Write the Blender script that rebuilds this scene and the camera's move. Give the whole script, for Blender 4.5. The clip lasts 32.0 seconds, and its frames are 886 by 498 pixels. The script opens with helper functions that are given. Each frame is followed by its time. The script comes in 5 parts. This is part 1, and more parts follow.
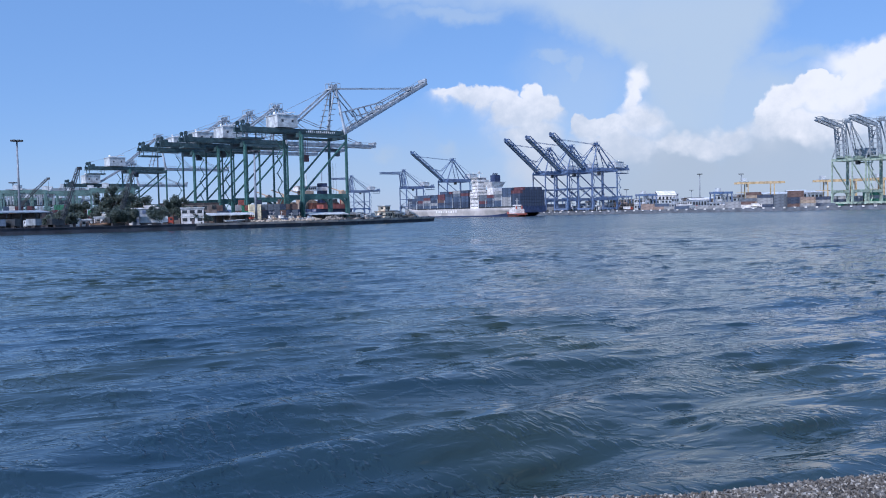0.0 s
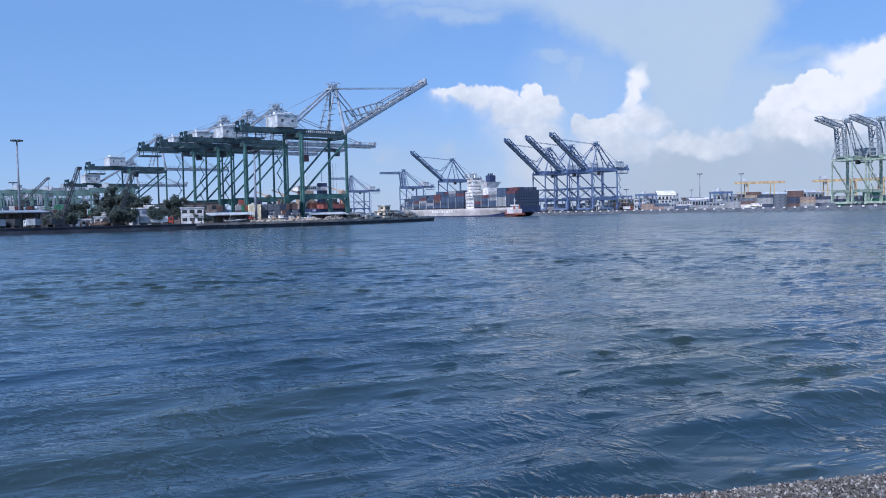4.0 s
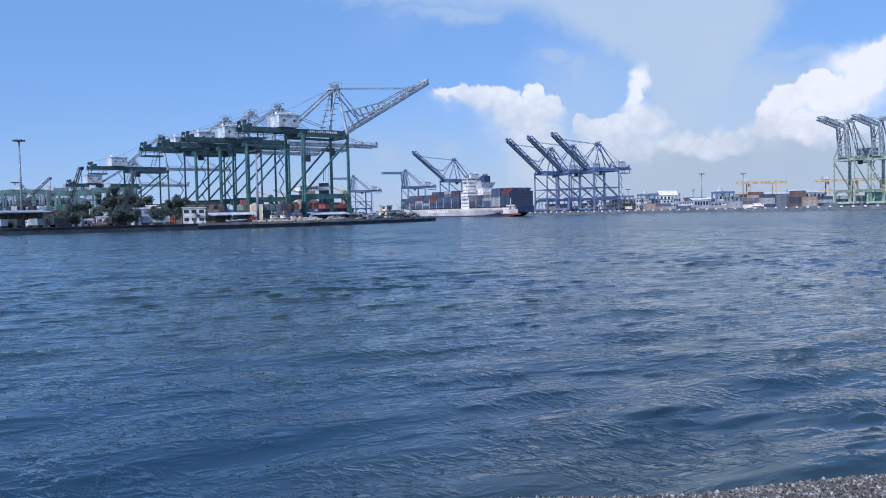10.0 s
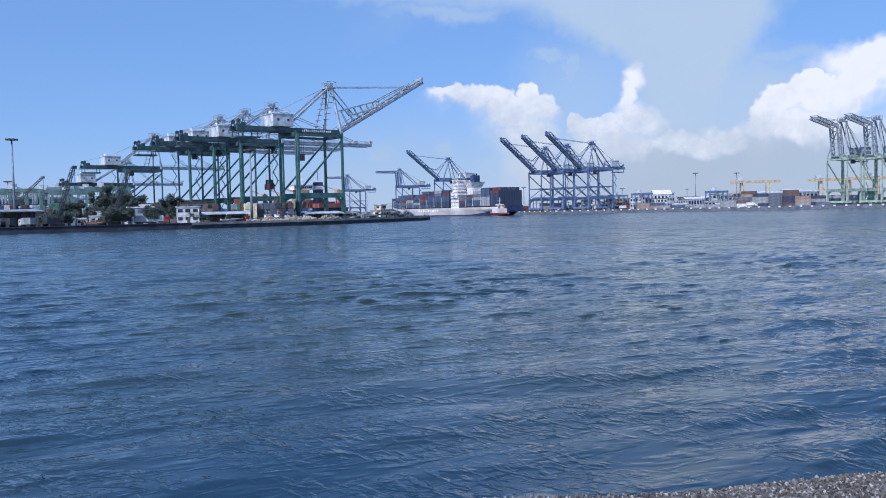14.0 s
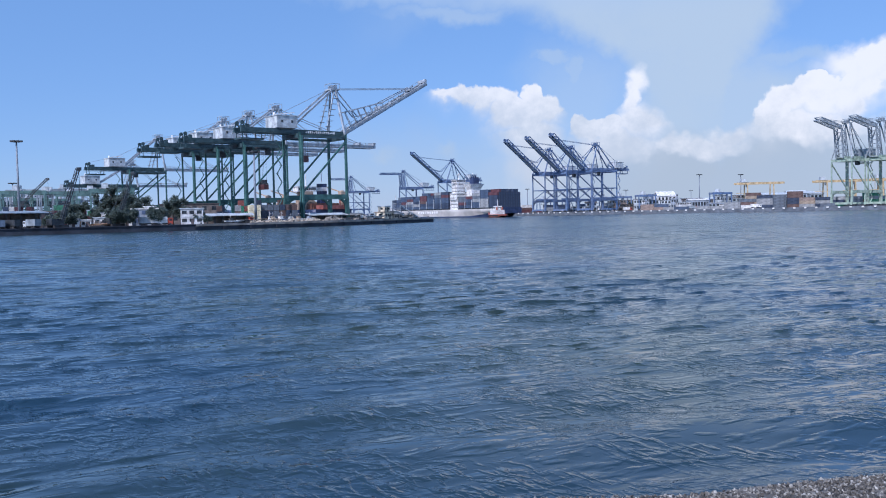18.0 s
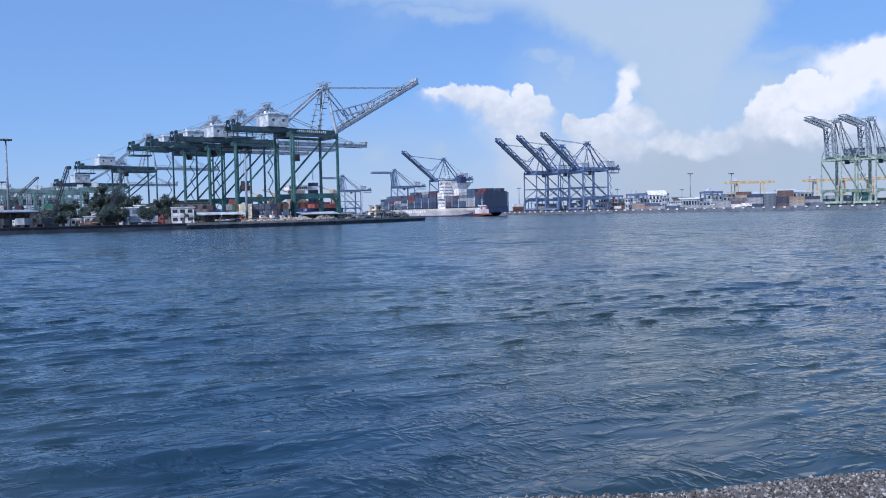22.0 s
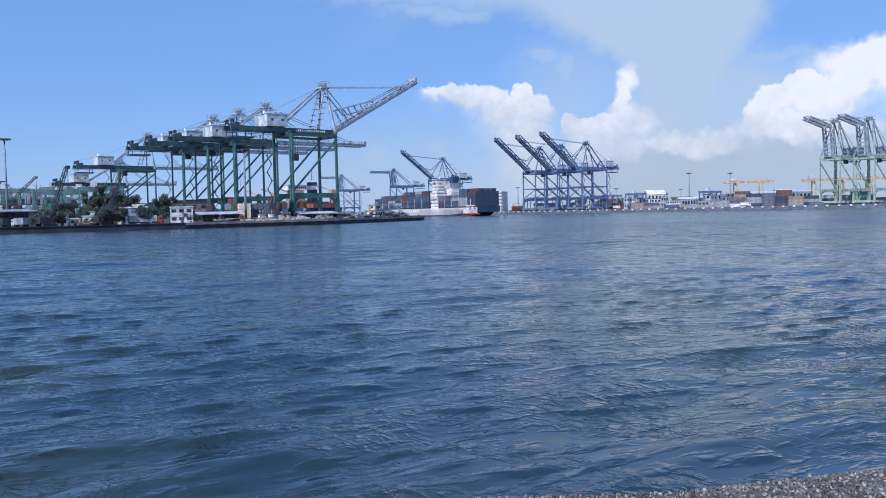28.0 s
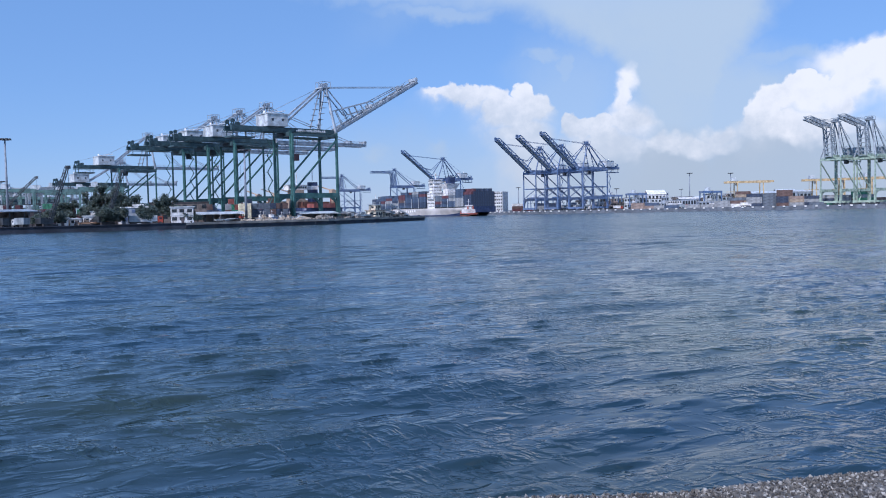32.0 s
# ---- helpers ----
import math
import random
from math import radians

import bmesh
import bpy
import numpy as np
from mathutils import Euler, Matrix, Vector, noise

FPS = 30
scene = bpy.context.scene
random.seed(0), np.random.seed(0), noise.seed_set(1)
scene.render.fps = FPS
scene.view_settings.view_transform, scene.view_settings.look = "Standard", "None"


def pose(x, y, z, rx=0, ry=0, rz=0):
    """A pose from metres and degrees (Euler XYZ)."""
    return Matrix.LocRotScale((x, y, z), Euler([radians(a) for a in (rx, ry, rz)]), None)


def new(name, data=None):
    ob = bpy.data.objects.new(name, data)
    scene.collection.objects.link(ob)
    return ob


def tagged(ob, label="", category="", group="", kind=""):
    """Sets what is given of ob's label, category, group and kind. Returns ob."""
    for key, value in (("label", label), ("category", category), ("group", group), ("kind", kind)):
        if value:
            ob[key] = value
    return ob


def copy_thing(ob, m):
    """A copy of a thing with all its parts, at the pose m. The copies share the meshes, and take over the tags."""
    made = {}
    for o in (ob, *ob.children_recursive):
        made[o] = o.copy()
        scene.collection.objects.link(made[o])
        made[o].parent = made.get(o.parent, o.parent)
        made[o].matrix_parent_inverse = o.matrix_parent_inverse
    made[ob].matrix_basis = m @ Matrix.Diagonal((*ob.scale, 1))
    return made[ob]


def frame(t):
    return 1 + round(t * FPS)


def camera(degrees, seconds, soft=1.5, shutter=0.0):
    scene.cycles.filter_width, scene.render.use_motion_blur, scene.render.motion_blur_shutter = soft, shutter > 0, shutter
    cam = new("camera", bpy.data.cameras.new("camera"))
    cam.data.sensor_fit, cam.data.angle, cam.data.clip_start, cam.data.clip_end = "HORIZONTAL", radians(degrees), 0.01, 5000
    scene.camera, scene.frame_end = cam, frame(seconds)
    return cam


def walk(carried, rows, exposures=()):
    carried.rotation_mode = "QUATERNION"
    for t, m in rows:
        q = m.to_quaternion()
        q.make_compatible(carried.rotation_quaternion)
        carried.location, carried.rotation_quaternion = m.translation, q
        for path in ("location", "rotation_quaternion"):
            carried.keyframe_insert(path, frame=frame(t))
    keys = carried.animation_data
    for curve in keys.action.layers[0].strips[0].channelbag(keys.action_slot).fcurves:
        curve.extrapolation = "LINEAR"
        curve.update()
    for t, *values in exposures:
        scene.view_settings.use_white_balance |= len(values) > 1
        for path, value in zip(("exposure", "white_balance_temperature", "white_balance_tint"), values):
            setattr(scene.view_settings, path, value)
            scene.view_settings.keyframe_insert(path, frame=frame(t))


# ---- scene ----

# ================= camera and its way =================
EYE = (0.0, 0.0, 4.5)
cam = camera(56, 32.0, 1.0)


def aim(yaw, pitch):
    """Eye-level hold: degrees to the right, degrees down."""
    return Matrix.Translation(EYE) @ pose(0, 0, 0, 87.50 - pitch, 0, -yaw) @ pose(0, 0, 0, 0, 0, -1.26)


HOLD = [(0, 0, 0), (3.5, 0.005, 0.01), (5.5, 0.005, 0.01), (7, -0.01, 0), (9, 0, -0.01), (9.5, -0.126, -0.01),
        (10, -0.115, 0.01), (10.5, 0, 0.055), (11, 0.13, 0.09), (11.5, 0.2, 0.09), (12, 0.228, 0.096), (13, 0.2, 0.076),
        (13.5, 0.237, 0.076), (14.5, 0.289, 0.072), (16.5, 0.042, 0.036), (17, 0.032, 0.04), (17.5, 0.026, 0.02),
        (18, 0.028, -0.036), (18.5, 0.028, 0.026), (19, -0.092, -0.02), (19.5, -0.03, 0.036), (19.8, 0.1, 0.035),
        (20, 0.327, 0.03), (20.1, 0.53, 0.05), (20.5, 0.759, 0.022), (21, 0.567, 0.026), (21.5, 0.587, 0.04),
        (22.5, 0.605, 0.05), (23.5, 0.582, 0.03), (24.5, 0.585, 0.021), (25, 0.565, 0.021), (25.5, 0.6, 0.037),
        (27.5, 0.658, 0.081), (28, 0.673, 0.081), (29, 0.65, 0.081), (30, 0.673, 0.081), (31, 0.673, 0.081),
        (32, 0.646, 0.08)]
walk(cam, [(t, aim(y, p)) for t, y, p in HOLD], [(0, 0.14, 5750, 22), (32, 0.14, 5750, 22)])

# ================= sky, clouds, sun =================
SUN_FROM = Vector((-0.46, -0.60, 0.66)).normalized()
world = bpy.data.worlds.new("sky")
scene.world = world
world.use_nodes = True


class Graph:
    """Small helper to write node trees as formulas."""

    def __init__(self, tree):
        self.tree = tree

    def node(self, kind, ins=(), operation=None, clamp=False):
        n = self.tree.nodes.new(kind)
        if operation:
            n.operation = operation
        if clamp:
            n.use_clamp = True
        for key, v in (ins.items() if isinstance(ins, dict) else enumerate(ins)):
            if isinstance(v, bpy.types.NodeSocket):
                self.tree.links.new(v, n.inputs[key])
            elif v is not None:
                n.inputs[key].default_value = v
        return n

    def m(self, op, a, b=0.0, c=0.0, clamp=False):
        return self.node("ShaderNodeMath", (a, b, c), op, clamp).outputs[0]

    def step(self, x, lo, hi):
        n = self.node("ShaderNodeMapRange", {"Value": x, "From Min": lo, "From Max": hi})
        n.interpolation_type = "SMOOTHSTEP"
        return n.outputs[0]

    def noise(self, vec, scale, detail=4.0, rough=0.5, dist=0.0, color=False):
        n = self.node("ShaderNodeTexNoise", {"Vector": vec, "Scale": scale, "Detail": detail, "Roughness": rough, "Distortion": dist})
        return n.outputs["Color" if color else "Fac"]

    def mix(self, f, a, b, blend="MIX"):
        n = self.node("ShaderNodeMix")
        n.data_type, n.blend_type = "RGBA", blend
        for i, v in ((0, f), (6, a), (7, b)):
            if isinstance(v, bpy.types.NodeSocket):
                self.tree.links.new(v, n.inputs[i])
            else:
                n.inputs[i].default_value = v
        return n.outputs[2]


def sky_world():
    g = Graph(world.node_tree)
    g.tree.nodes.clear()
    out = g.node("ShaderNodeOutputWorld")
    sky = g.node("ShaderNodeTexSky")
    sky.sky_type, sky.sun_disc = "NISHITA", False
    sky.sun_elevation, sky.sun_rotation = math.asin(SUN_FROM.z), math.atan2(SUN_FROM.x, SUN_FROM.y)
    sky.air_density, sky.dust_density, sky.ozone_density = 1.0, 0.15, 5.0
    way = g.node("ShaderNodeTexCoord").outputs["Generated"]
    xyz = g.node("ShaderNodeSeparateXYZ", (way,)).outputs
    az = g.m("ARCTAN2", xyz[0], xyz[1])
    el = g.m("ARCSINE", xyz[2])
    big = g.node("ShaderNodeSeparateColor", (g.noise(way, 9.0, 6.0, 0.62, color=True),)).outputs
    fine = g.node("ShaderNodeSeparateColor", (g.noise(way, 34.0, 2.5, 0.5, color=True),)).outputs

    def warp(c, i, a, b):
        c = g.m("MULTIPLY_ADD", g.m("SUBTRACT", big[i], 0.5), a, c)
        return g.m("MULTIPLY_ADD", g.m("SUBTRACT", fine[i], 0.5), b, c)

    az1, el1 = warp(az, 0, 0.05, 0.035), warp(el, 1, 0.05, 0.035)
    az2, el2 = warp(az, 0, 0.08, 0.02), warp(el, 1, 0.06, 0.02)

    def puff(a, e, ra, re, soft=0.5, pair=None, base=0.0):
        """A soft cloud body round a heading and a height, in degrees."""
        pa, pe = pair or (az1, el1)
        dx = g.m("DIVIDE", g.m("SUBTRACT", pa, radians(a)), radians(ra))
        dy = g.m("DIVIDE", g.m("SUBTRACT", pe, radians(e)), radians(re))
        r = g.m("SQRT", g.m("ADD", g.m("MULTIPLY", dx, dx), g.m("MULTIPLY", dy, dy)))
        under = g.m("MULTIPLY_ADD", g.m("MAXIMUM", g.m("MULTIPLY", dy, -1.0), 0.0), base, soft * 0.5)
        return g.step(r, g.m("ADD", under, 1.0), g.m("SUBTRACT", 1.0, under))

    def union(parts):
        f = parts[0]
        for q in parts[1:]:
            f = g.m("MAXIMUM", f, q)
        return f

    SKY_CLOUDS(g, out, sky.outputs[0], az, el, (az1, el1), (az2, el2), puff, union, fine, big)


def SKY_CLOUDS(g, out, blue, az, el, hard, soft, puff, union, fine, big):
    # high thin veil: a broad anvil that curves round a clear blue bay
    bay = puff(3.0, 4.0, 10.9, 9.6, 0.22, soft)
    sides = g.m("MULTIPLY", g.step(soft[0], radians(-7), radians(9)), g.m("SUBTRACT", 1.0, g.step(g.m("MULTIPLY_ADD", soft[1], -0.42, soft[0]), radians(15.6), radians(18.2))))
    veil = g.m("MULTIPLY", g.m("SUBTRACT", 1.0, bay), g.m("MULTIPLY", sides, g.m("SUBTRACT", 1.0, g.step(el, radians(22), radians(42)))))
    veil = g.m("MULTIPLY", veil, g.m("MULTIPLY_ADD", big[2], 0.5, 0.72), clamp=True)
    wisp = g.m("MULTIPLY", union([puff(8.3, 10.5, 1.1, 0.45, 1.1, soft), puff(9.5, 9.7, 0.6, 1.0, 1.0, soft), puff(1.2, 13.3, 4.5, 0.5, 1.3, soft), puff(-1.5, 14.2, 5.5, 0.6, 1.5, soft),
                                  puff(22, 9.2, 3.0, 0.4, 1.6, soft)]), 0.6)
    tufts = g.m("MULTIPLY", union([puff(-4.4, 4.2, 0.75, 0.42, 1.6, soft), puff(0.1, 4.4, 0.7, 0.38, 1.6, soft)]), 0.5)
    thin = g.m("MULTIPLY", puff(9.8, 7.6, 3.2, 3.6, 1.4, soft), 0.5)
    veil = g.m("MAXIMUM", veil, g.m("MULTIPLY", puff(20.3, 5.8, 4.4, 3.8, 0.9, soft), 0.85))
    veil = g.m("MAXIMUM", g.m("MAXIMUM", veil, thin), g.m("MAXIMUM", wisp, tufts))
    # heaped white clouds: crisp tops, bases that melt into the haze
    def heaped(a, e, ra, re, soft=0.3):
        return puff(a, e, ra, re, soft, None, 0.8)

    heap = union([heaped(1.2, 7.65, 1.6, 0.32, 0.5), heaped(2.4, 7.9, 1.1, 0.65, 0.25), heaped(4.2, 7.3, 1.8, 0.8), heaped(6.4, 7.7, 0.95, 0.95, 0.2), heaped(7.1, 6.9, 1.5, 1.1, 0.25), heaped(5.7, 6.3, 2.3, 1.2, 0.4),
                  heaped(6.2, 4.8, 2.2, 1.6, 0.8), puff(6.4, 3.0, 2.2, 2.3, 1.1),
                  heaped(10.0, 5.5, 0.85, 0.95, 0.2), heaped(10.7, 5.7, 0.9, 0.75), heaped(11.7, 5.4, 1.2, 0.95, 0.25), heaped(12.9, 7.0, 0.65, 1.4, 0.6), puff(13.1, 8.4, 0.6, 1.0, 1.1),
                  heaped(13.3, 5.6, 1.4, 1.2, 0.7), puff(11.6, 4.2, 2.8, 1.2, 0.8), puff(15.4, 4.4, 1.6, 0.5, 1.2), puff(18.8, 4.7, 1.5, 0.55, 1.1), puff(17, 4.1, 3.2, 0.55, 1.0),
                  heaped(21.6, 5.6, 1.15, 1.3, 0.2), heaped(22.6, 6.4, 1.4, 1.15, 0.2), heaped(23.6, 7.2, 1.0, 0.95, 0.2), heaped(25.1, 6.4, 2.0, 1.3, 0.3), heaped(26.8, 7.3, 1.4, 1.2, 0.25), heaped(27.6, 8.5, 1.9, 1.4, 0.3), heaped(28.6, 8.4, 2.4, 1.6, 0.3),
                  puff(26.6, 8.4, 2.4, 1.1, 0.9), puff(28.6, 9.0, 2.8, 1.0, 0.8), heaped(31.5, 8, 3.5, 2.6), heaped(37, 7, 6, 4.5, 0.4), puff(24, 4.8, 4, 1.0, 0.9)])
    haze = g.m("MULTIPLY", puff(-2, 1.0, 11, 4.6, 1.0), 0.45)
    low = union([haze, puff(14, 1.5, 9, 3.0, 0.9), puff(25, 1.6, 12, 3.2, 0.8), puff(40, 2, 12, 4, 0.8)])
    others = g.m("MULTIPLY", g.step(g.noise(g.node("ShaderNodeTexCoord").outputs["Generated"], 2.6, 6.0, 0.6), 0.52, 0.66),
                 g.step(g.m("ABSOLUTE", az), radians(46), radians(62)))
    way = g.node("ShaderNodeTexCoord").outputs["Generated"]
    crag = g.m("ADD", g.m("MULTIPLY", g.noise(way, 24.0, 7.0, 0.62), 0.65), g.m("MULTIPLY", g.noise(way, 75.0, 4.0, 0.6), 0.35))
    lit = g.m("ADD", g.m("MULTIPLY", g.m("SUBTRACT", el, radians(5.9)), 11.0), g.m("MULTIPLY", g.m("SUBTRACT", crag, 0.5), 2.8))
    lit = g.m("MULTIPLY_ADD", g.m("SUBTRACT", az, radians(14)), 1.6, lit)
    white = g.mix(g.step(lit, -0.75, 0.75), (0.53, 0.60, 0.615, 1), (0.83, 0.85, 0.79, 1))
    # above about 15 degrees an unseen bluer veil is added for water reflections
    veil_tint = g.mix(g.step(el, radians(12), radians(19)), (0.440, 0.560, 0.620, 1), (0.310, 0.500, 0.760, 1))
    c = g.mix(g.m("MULTIPLY", veil, 0.95), CLEAR(g, blue, el), veil_tint)
    c = g.mix(g.m("MULTIPLY", low, 0.85), c, (0.400, 0.480, 0.510, 1))
    c = g.mix(g.m("MULTIPLY", g.m("MAXIMUM", heap, others), 0.92), c, white)
    bg = g.node("ShaderNodeBackground", {"Color": c, "Strength": 1.0})
    g.tree.links.new(bg.outputs[0], out.inputs[0])


def CLEAR(g, blue, el):
    """The clear sky at daylight strength."""
    sky = g.node("ShaderNodeVectorMath", {0: blue, "Scale": 0.10}, operation="SCALE").outputs[0]
    return g.mix(0.56, sky, (0.185, 0.39, 0.69, 1))


sky_world()
sun = new("sun", bpy.data.lights.new("sun", "SUN"))
sun.data.energy, sun.data.angle, sun.data.color = 3.2, radians(0.53), (1.0, 0.95, 0.87)
sun.matrix_world = Vector(SUN_FROM).to_track_quat("Z", "Y").to_matrix().to_4x4()

# ================= materials =================


def material(name, rough=0.6, metal=0.0):
    mat = bpy.data.materials.new(name)
    mat.use_nodes = True
    bsdf = mat.node_tree.nodes["Principled BSDF"]
    bsdf.inputs["Roughness"].default_value, bsdf.inputs["Metallic"].default_value = rough, metal
    return mat, Graph(mat.node_tree), bsdf


def paint(name, color, rough=0.45, metal=0.0, dirt=(0.12, 0.09, 0.07), amount=0.35, size=0.35, vary=0.0):
    """Weathered paint: broad fading, streaks of rust and soot, small specks."""
    mat, g, b = material(name, rough, metal)
    at = g.node("ShaderNodeTexCoord").outputs["Object"]
    tall = g.node("ShaderNodeMapping", {0: at, "Scale": (1.0, 1.0, 0.12)}).outputs[0]
    fade = g.noise(at, size, 3.0, 0.6)
    streak = g.step(g.noise(tall, size * 5, 5.0, 0.6), 0.52, 0.78)
    pale = tuple(min(1.0, c * 1.35 + 0.02) for c in color) + (1,)
    dark = tuple(c * 0.72 for c in color) + (1,)
    c = g.mix(g.step(fade, 0.3, 0.7), dark, pale)
    if vary:
        rnd = g.node("ShaderNodeObjectInfo").outputs["Random"]
        c = g.mix(g.m("MULTIPLY", rnd, vary), c, (0.5, 0.5, 0.52, 1))
    c = g.mix(g.m("MULTIPLY", streak, amount), c, dirt + (1,))
    g.tree.links.new(c, b.inputs["Base Color"])
    g.tree.links.new(g.m("MULTIPLY_ADD", streak, 0.25, rough), b.inputs["Roughness"])
    return mat


def ground_mat(name, color, rough=0.9, size=0.25, bump=0.05):
    mat, g, b = material(name, rough)
    at = g.node("ShaderNodeTexCoord").outputs["Object"]
    f = g.noise(at, size, 5.0, 0.6)
    fine = g.noise(at, size * 40, 4.0, 0.7)
    c = g.mix(g.step(f, 0.3, 0.7), tuple(v * 0.6 for v in color) + (1,), tuple(min(1, v * 1.35) for v in color) + (1,))
    c = g.mix(g.m("MULTIPLY", g.step(fine, 0.5, 0.75), 0.5), c, tuple(v * 0.4 for v in color) + (1,))
    g.tree.links.new(c, b.inputs["Base Color"])
    n = g.node("ShaderNodeBump", {"Height": fine, "Strength": 0.5, "Distance": bump})
    g.tree.links.new(n.outputs[0], b.inputs["Normal"])
    return mat


def water_mat():
    mat, g, b = material("harbour_water", 0.05)
    at = g.node("ShaderNodeTexCoord").outputs["Object"]

    def turned(angle, squeeze, shift=(0, 0, 0)):
        spun = g.node("ShaderNodeMapping", {0: at, "Location": shift, "Rotation": (0, 0, angle)}).outputs[0]
        return g.node("ShaderNodeMapping", {0: spun, "Scale": (squeeze, 1.0, 1.0)}).outputs[0]

    murk = g.noise(at, 0.05, 3.0, 0.5)
    c = g.mix(g.step(murk, 0.35, 0.65), (0.014, 0.041, 0.070, 1), (0.030, 0.050, 0.044, 1))
    g.tree.links.new(c, b.inputs["Base Color"])
    b.inputs["IOR"].default_value = 1.333

    def wavelets(vec, scale, sill):
        return g.m("MAXIMUM", g.m("SUBTRACT", g.noise(vec, scale, 2.0, 0.5, 0.3), sill), 0.0)

    ruffle = g.step(g.noise(turned(0.3, 0.5, (3, 9, 0)), 0.42, 3.0, 0.6), 0.42, 0.58)
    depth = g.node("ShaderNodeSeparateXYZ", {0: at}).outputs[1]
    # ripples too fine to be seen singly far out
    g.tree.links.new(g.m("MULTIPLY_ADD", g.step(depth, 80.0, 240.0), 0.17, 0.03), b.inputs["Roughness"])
    # long slicks of calmer water towards the far shore
    calm = g.m("MULTIPLY", g.step(g.noise(g.node("ShaderNodeMapping", {0: at, "Scale": (0.12, 1.0, 1.0)}).outputs[0], 0.016, 3.0, 0.55), 0.47, 0.58), g.m("MULTIPLY", g.step(depth, 250.0, 330.0), g.m("SUBTRACT", 1.0, g.step(depth, 400.0, 470.0))))
    out = g.step(depth, 60.0, 160.0)
    h = g.m("MULTIPLY", g.noise(turned(-0.3, 0.55), 0.55, 2.0, 0.45), g.m("MULTIPLY_ADD", g.step(depth, 50.0, 130.0), 0.26, 0.03))
    h = g.m("ADD", h, g.m("MULTIPLY", wavelets(turned(-0.2, 0.45), 0.55, 0.52), g.m("MULTIPLY", out, 0.5)))
    h = g.m("ADD", h, g.m("MULTIPLY", wavelets(turned(-0.1, 0.35), 0.28, 0.54), g.m("MULTIPLY", g.step(depth, 120.0, 300.0), 1.5)))
    h = g.m("ADD", h, g.m("MULTIPLY", wavelets(turned(-0.35, 0.42), 1.1, 0.51), g.m("MULTIPLY_ADD", out, 0.30, 0.12)))
    h = g.m("ADD", h, g.m("MULTIPLY", wavelets(turned(-0.5, 0.42), 2.3, 0.50), g.m("MULTIPLY_ADD", g.step(depth, 22.0, 60.0), 0.13, 0.10)))
    h = g.m("ADD", h, g.m("MULTIPLY", g.m("MULTIPLY", wavelets(turned(0.95, 0.40), 4.6, 0.50), 0.19), ruffle))
    h = g.m("ADD", h, g.m("MULTIPLY", g.m("MULTIPLY", wavelets(turned(0.45, 0.40), 3.2, 0.53), 0.20), ruffle))
    h = g.m("MULTIPLY", h, g.m("MULTIPLY_ADD", calm, -0.6, 1.0))
    n = g.node("ShaderNodeBump", {"Height": h, "Strength": 1.0, "Distance": 0.8})
    g.tree.links.new(n.outputs[0], b.inputs["Normal"])
    return mat


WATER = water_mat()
GREEN = paint("dark_green_paint", (0.040, 0.130, 0.122))
GIRDER = paint("blackish_green_paint", (0.036, 0.080, 0.092))
YARDGREEN = paint("faded_green_paint", (0.095, 0.185, 0.180))
BOOMGREY = paint("blue_grey_boom_paint", (0.33, 0.38, 0.43), amount=0.3)
PALE = paint("pale_grey_paint", (0.50, 0.55, 0.58), amount=0.25)
WHITE = paint("white_paint", (0.78, 0.78, 0.76), amount=0.18)
BLUE = paint("crane_blue_paint", (0.085, 0.155, 0.30), vary=0.15)
# next two far-shore paints are lightened, distance haze put into their colour
SEAGREEN = paint("hazed_green_paint", (0.34, 0.44, 0.36))
MISTGREY = paint("hazed_grey_paint", (0.28, 0.33, 0.37))
SLATE = paint("slate_grey_paint", (0.26, 0.31, 0.35))
STEEL = paint("dark_steel", (0.06, 0.07, 0.08), 0.5, 0.4)
# gantry yellow, greyed to paint in the haze of the far shore
YELLOW = paint("hazed_yellow_paint", (0.54, 0.41, 0.23))
# bluish mast grey holds the pole's shaded side as base colour
MASTGREY = paint("shaded_mast_grey", (0.22, 0.26, 0.31))
RED = paint("red_paint", (0.45, 0.06, 0.03))
CREAM = paint("cream_paint", (0.70, 0.63, 0.50), 0.7, amount=0.2)
NAVY = paint("navy_paint", (0.02, 0.04, 0.11))
HULLGREY = paint("light_grey_hull", (0.46, 0.44, 0.42), amount=0.06, size=0.05)
TUGRED = paint("tug_red_paint", (0.36, 0.085, 0.055))
DARKRED = paint("dull_dark_red", (0.10, 0.032, 0.034))
RUST = paint("antifouling_brown", (0.16, 0.06, 0.04))
BLACK = paint("black_rubber", (0.035, 0.035, 0.038), 0.8)
GLASS = paint("dark_glass", (0.02, 0.03, 0.04), 0.08)
CONCRETE = ground_mat("quay_concrete", (0.30, 0.29, 0.27))
QUAYGREY = ground_mat("far_quay_grey", (0.14, 0.165, 0.20))
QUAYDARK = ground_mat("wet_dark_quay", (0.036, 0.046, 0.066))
YARD = ground_mat("yard_asphalt", (0.10, 0.10, 0.10))
PEBBLE = ground_mat("aggregate_concrete", (0.17, 0.165, 0.155), size=3.0, bump=0.01)
SPOIL = ground_mat("beige_spoil", (0.46, 0.40, 0.33), size=1.0)
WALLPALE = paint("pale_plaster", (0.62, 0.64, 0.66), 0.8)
# bluish wall colour, dulled to include the shade on the quay office
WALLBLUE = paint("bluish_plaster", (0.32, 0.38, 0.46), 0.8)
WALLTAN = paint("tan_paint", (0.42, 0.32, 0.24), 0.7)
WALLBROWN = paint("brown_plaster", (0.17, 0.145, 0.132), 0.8)
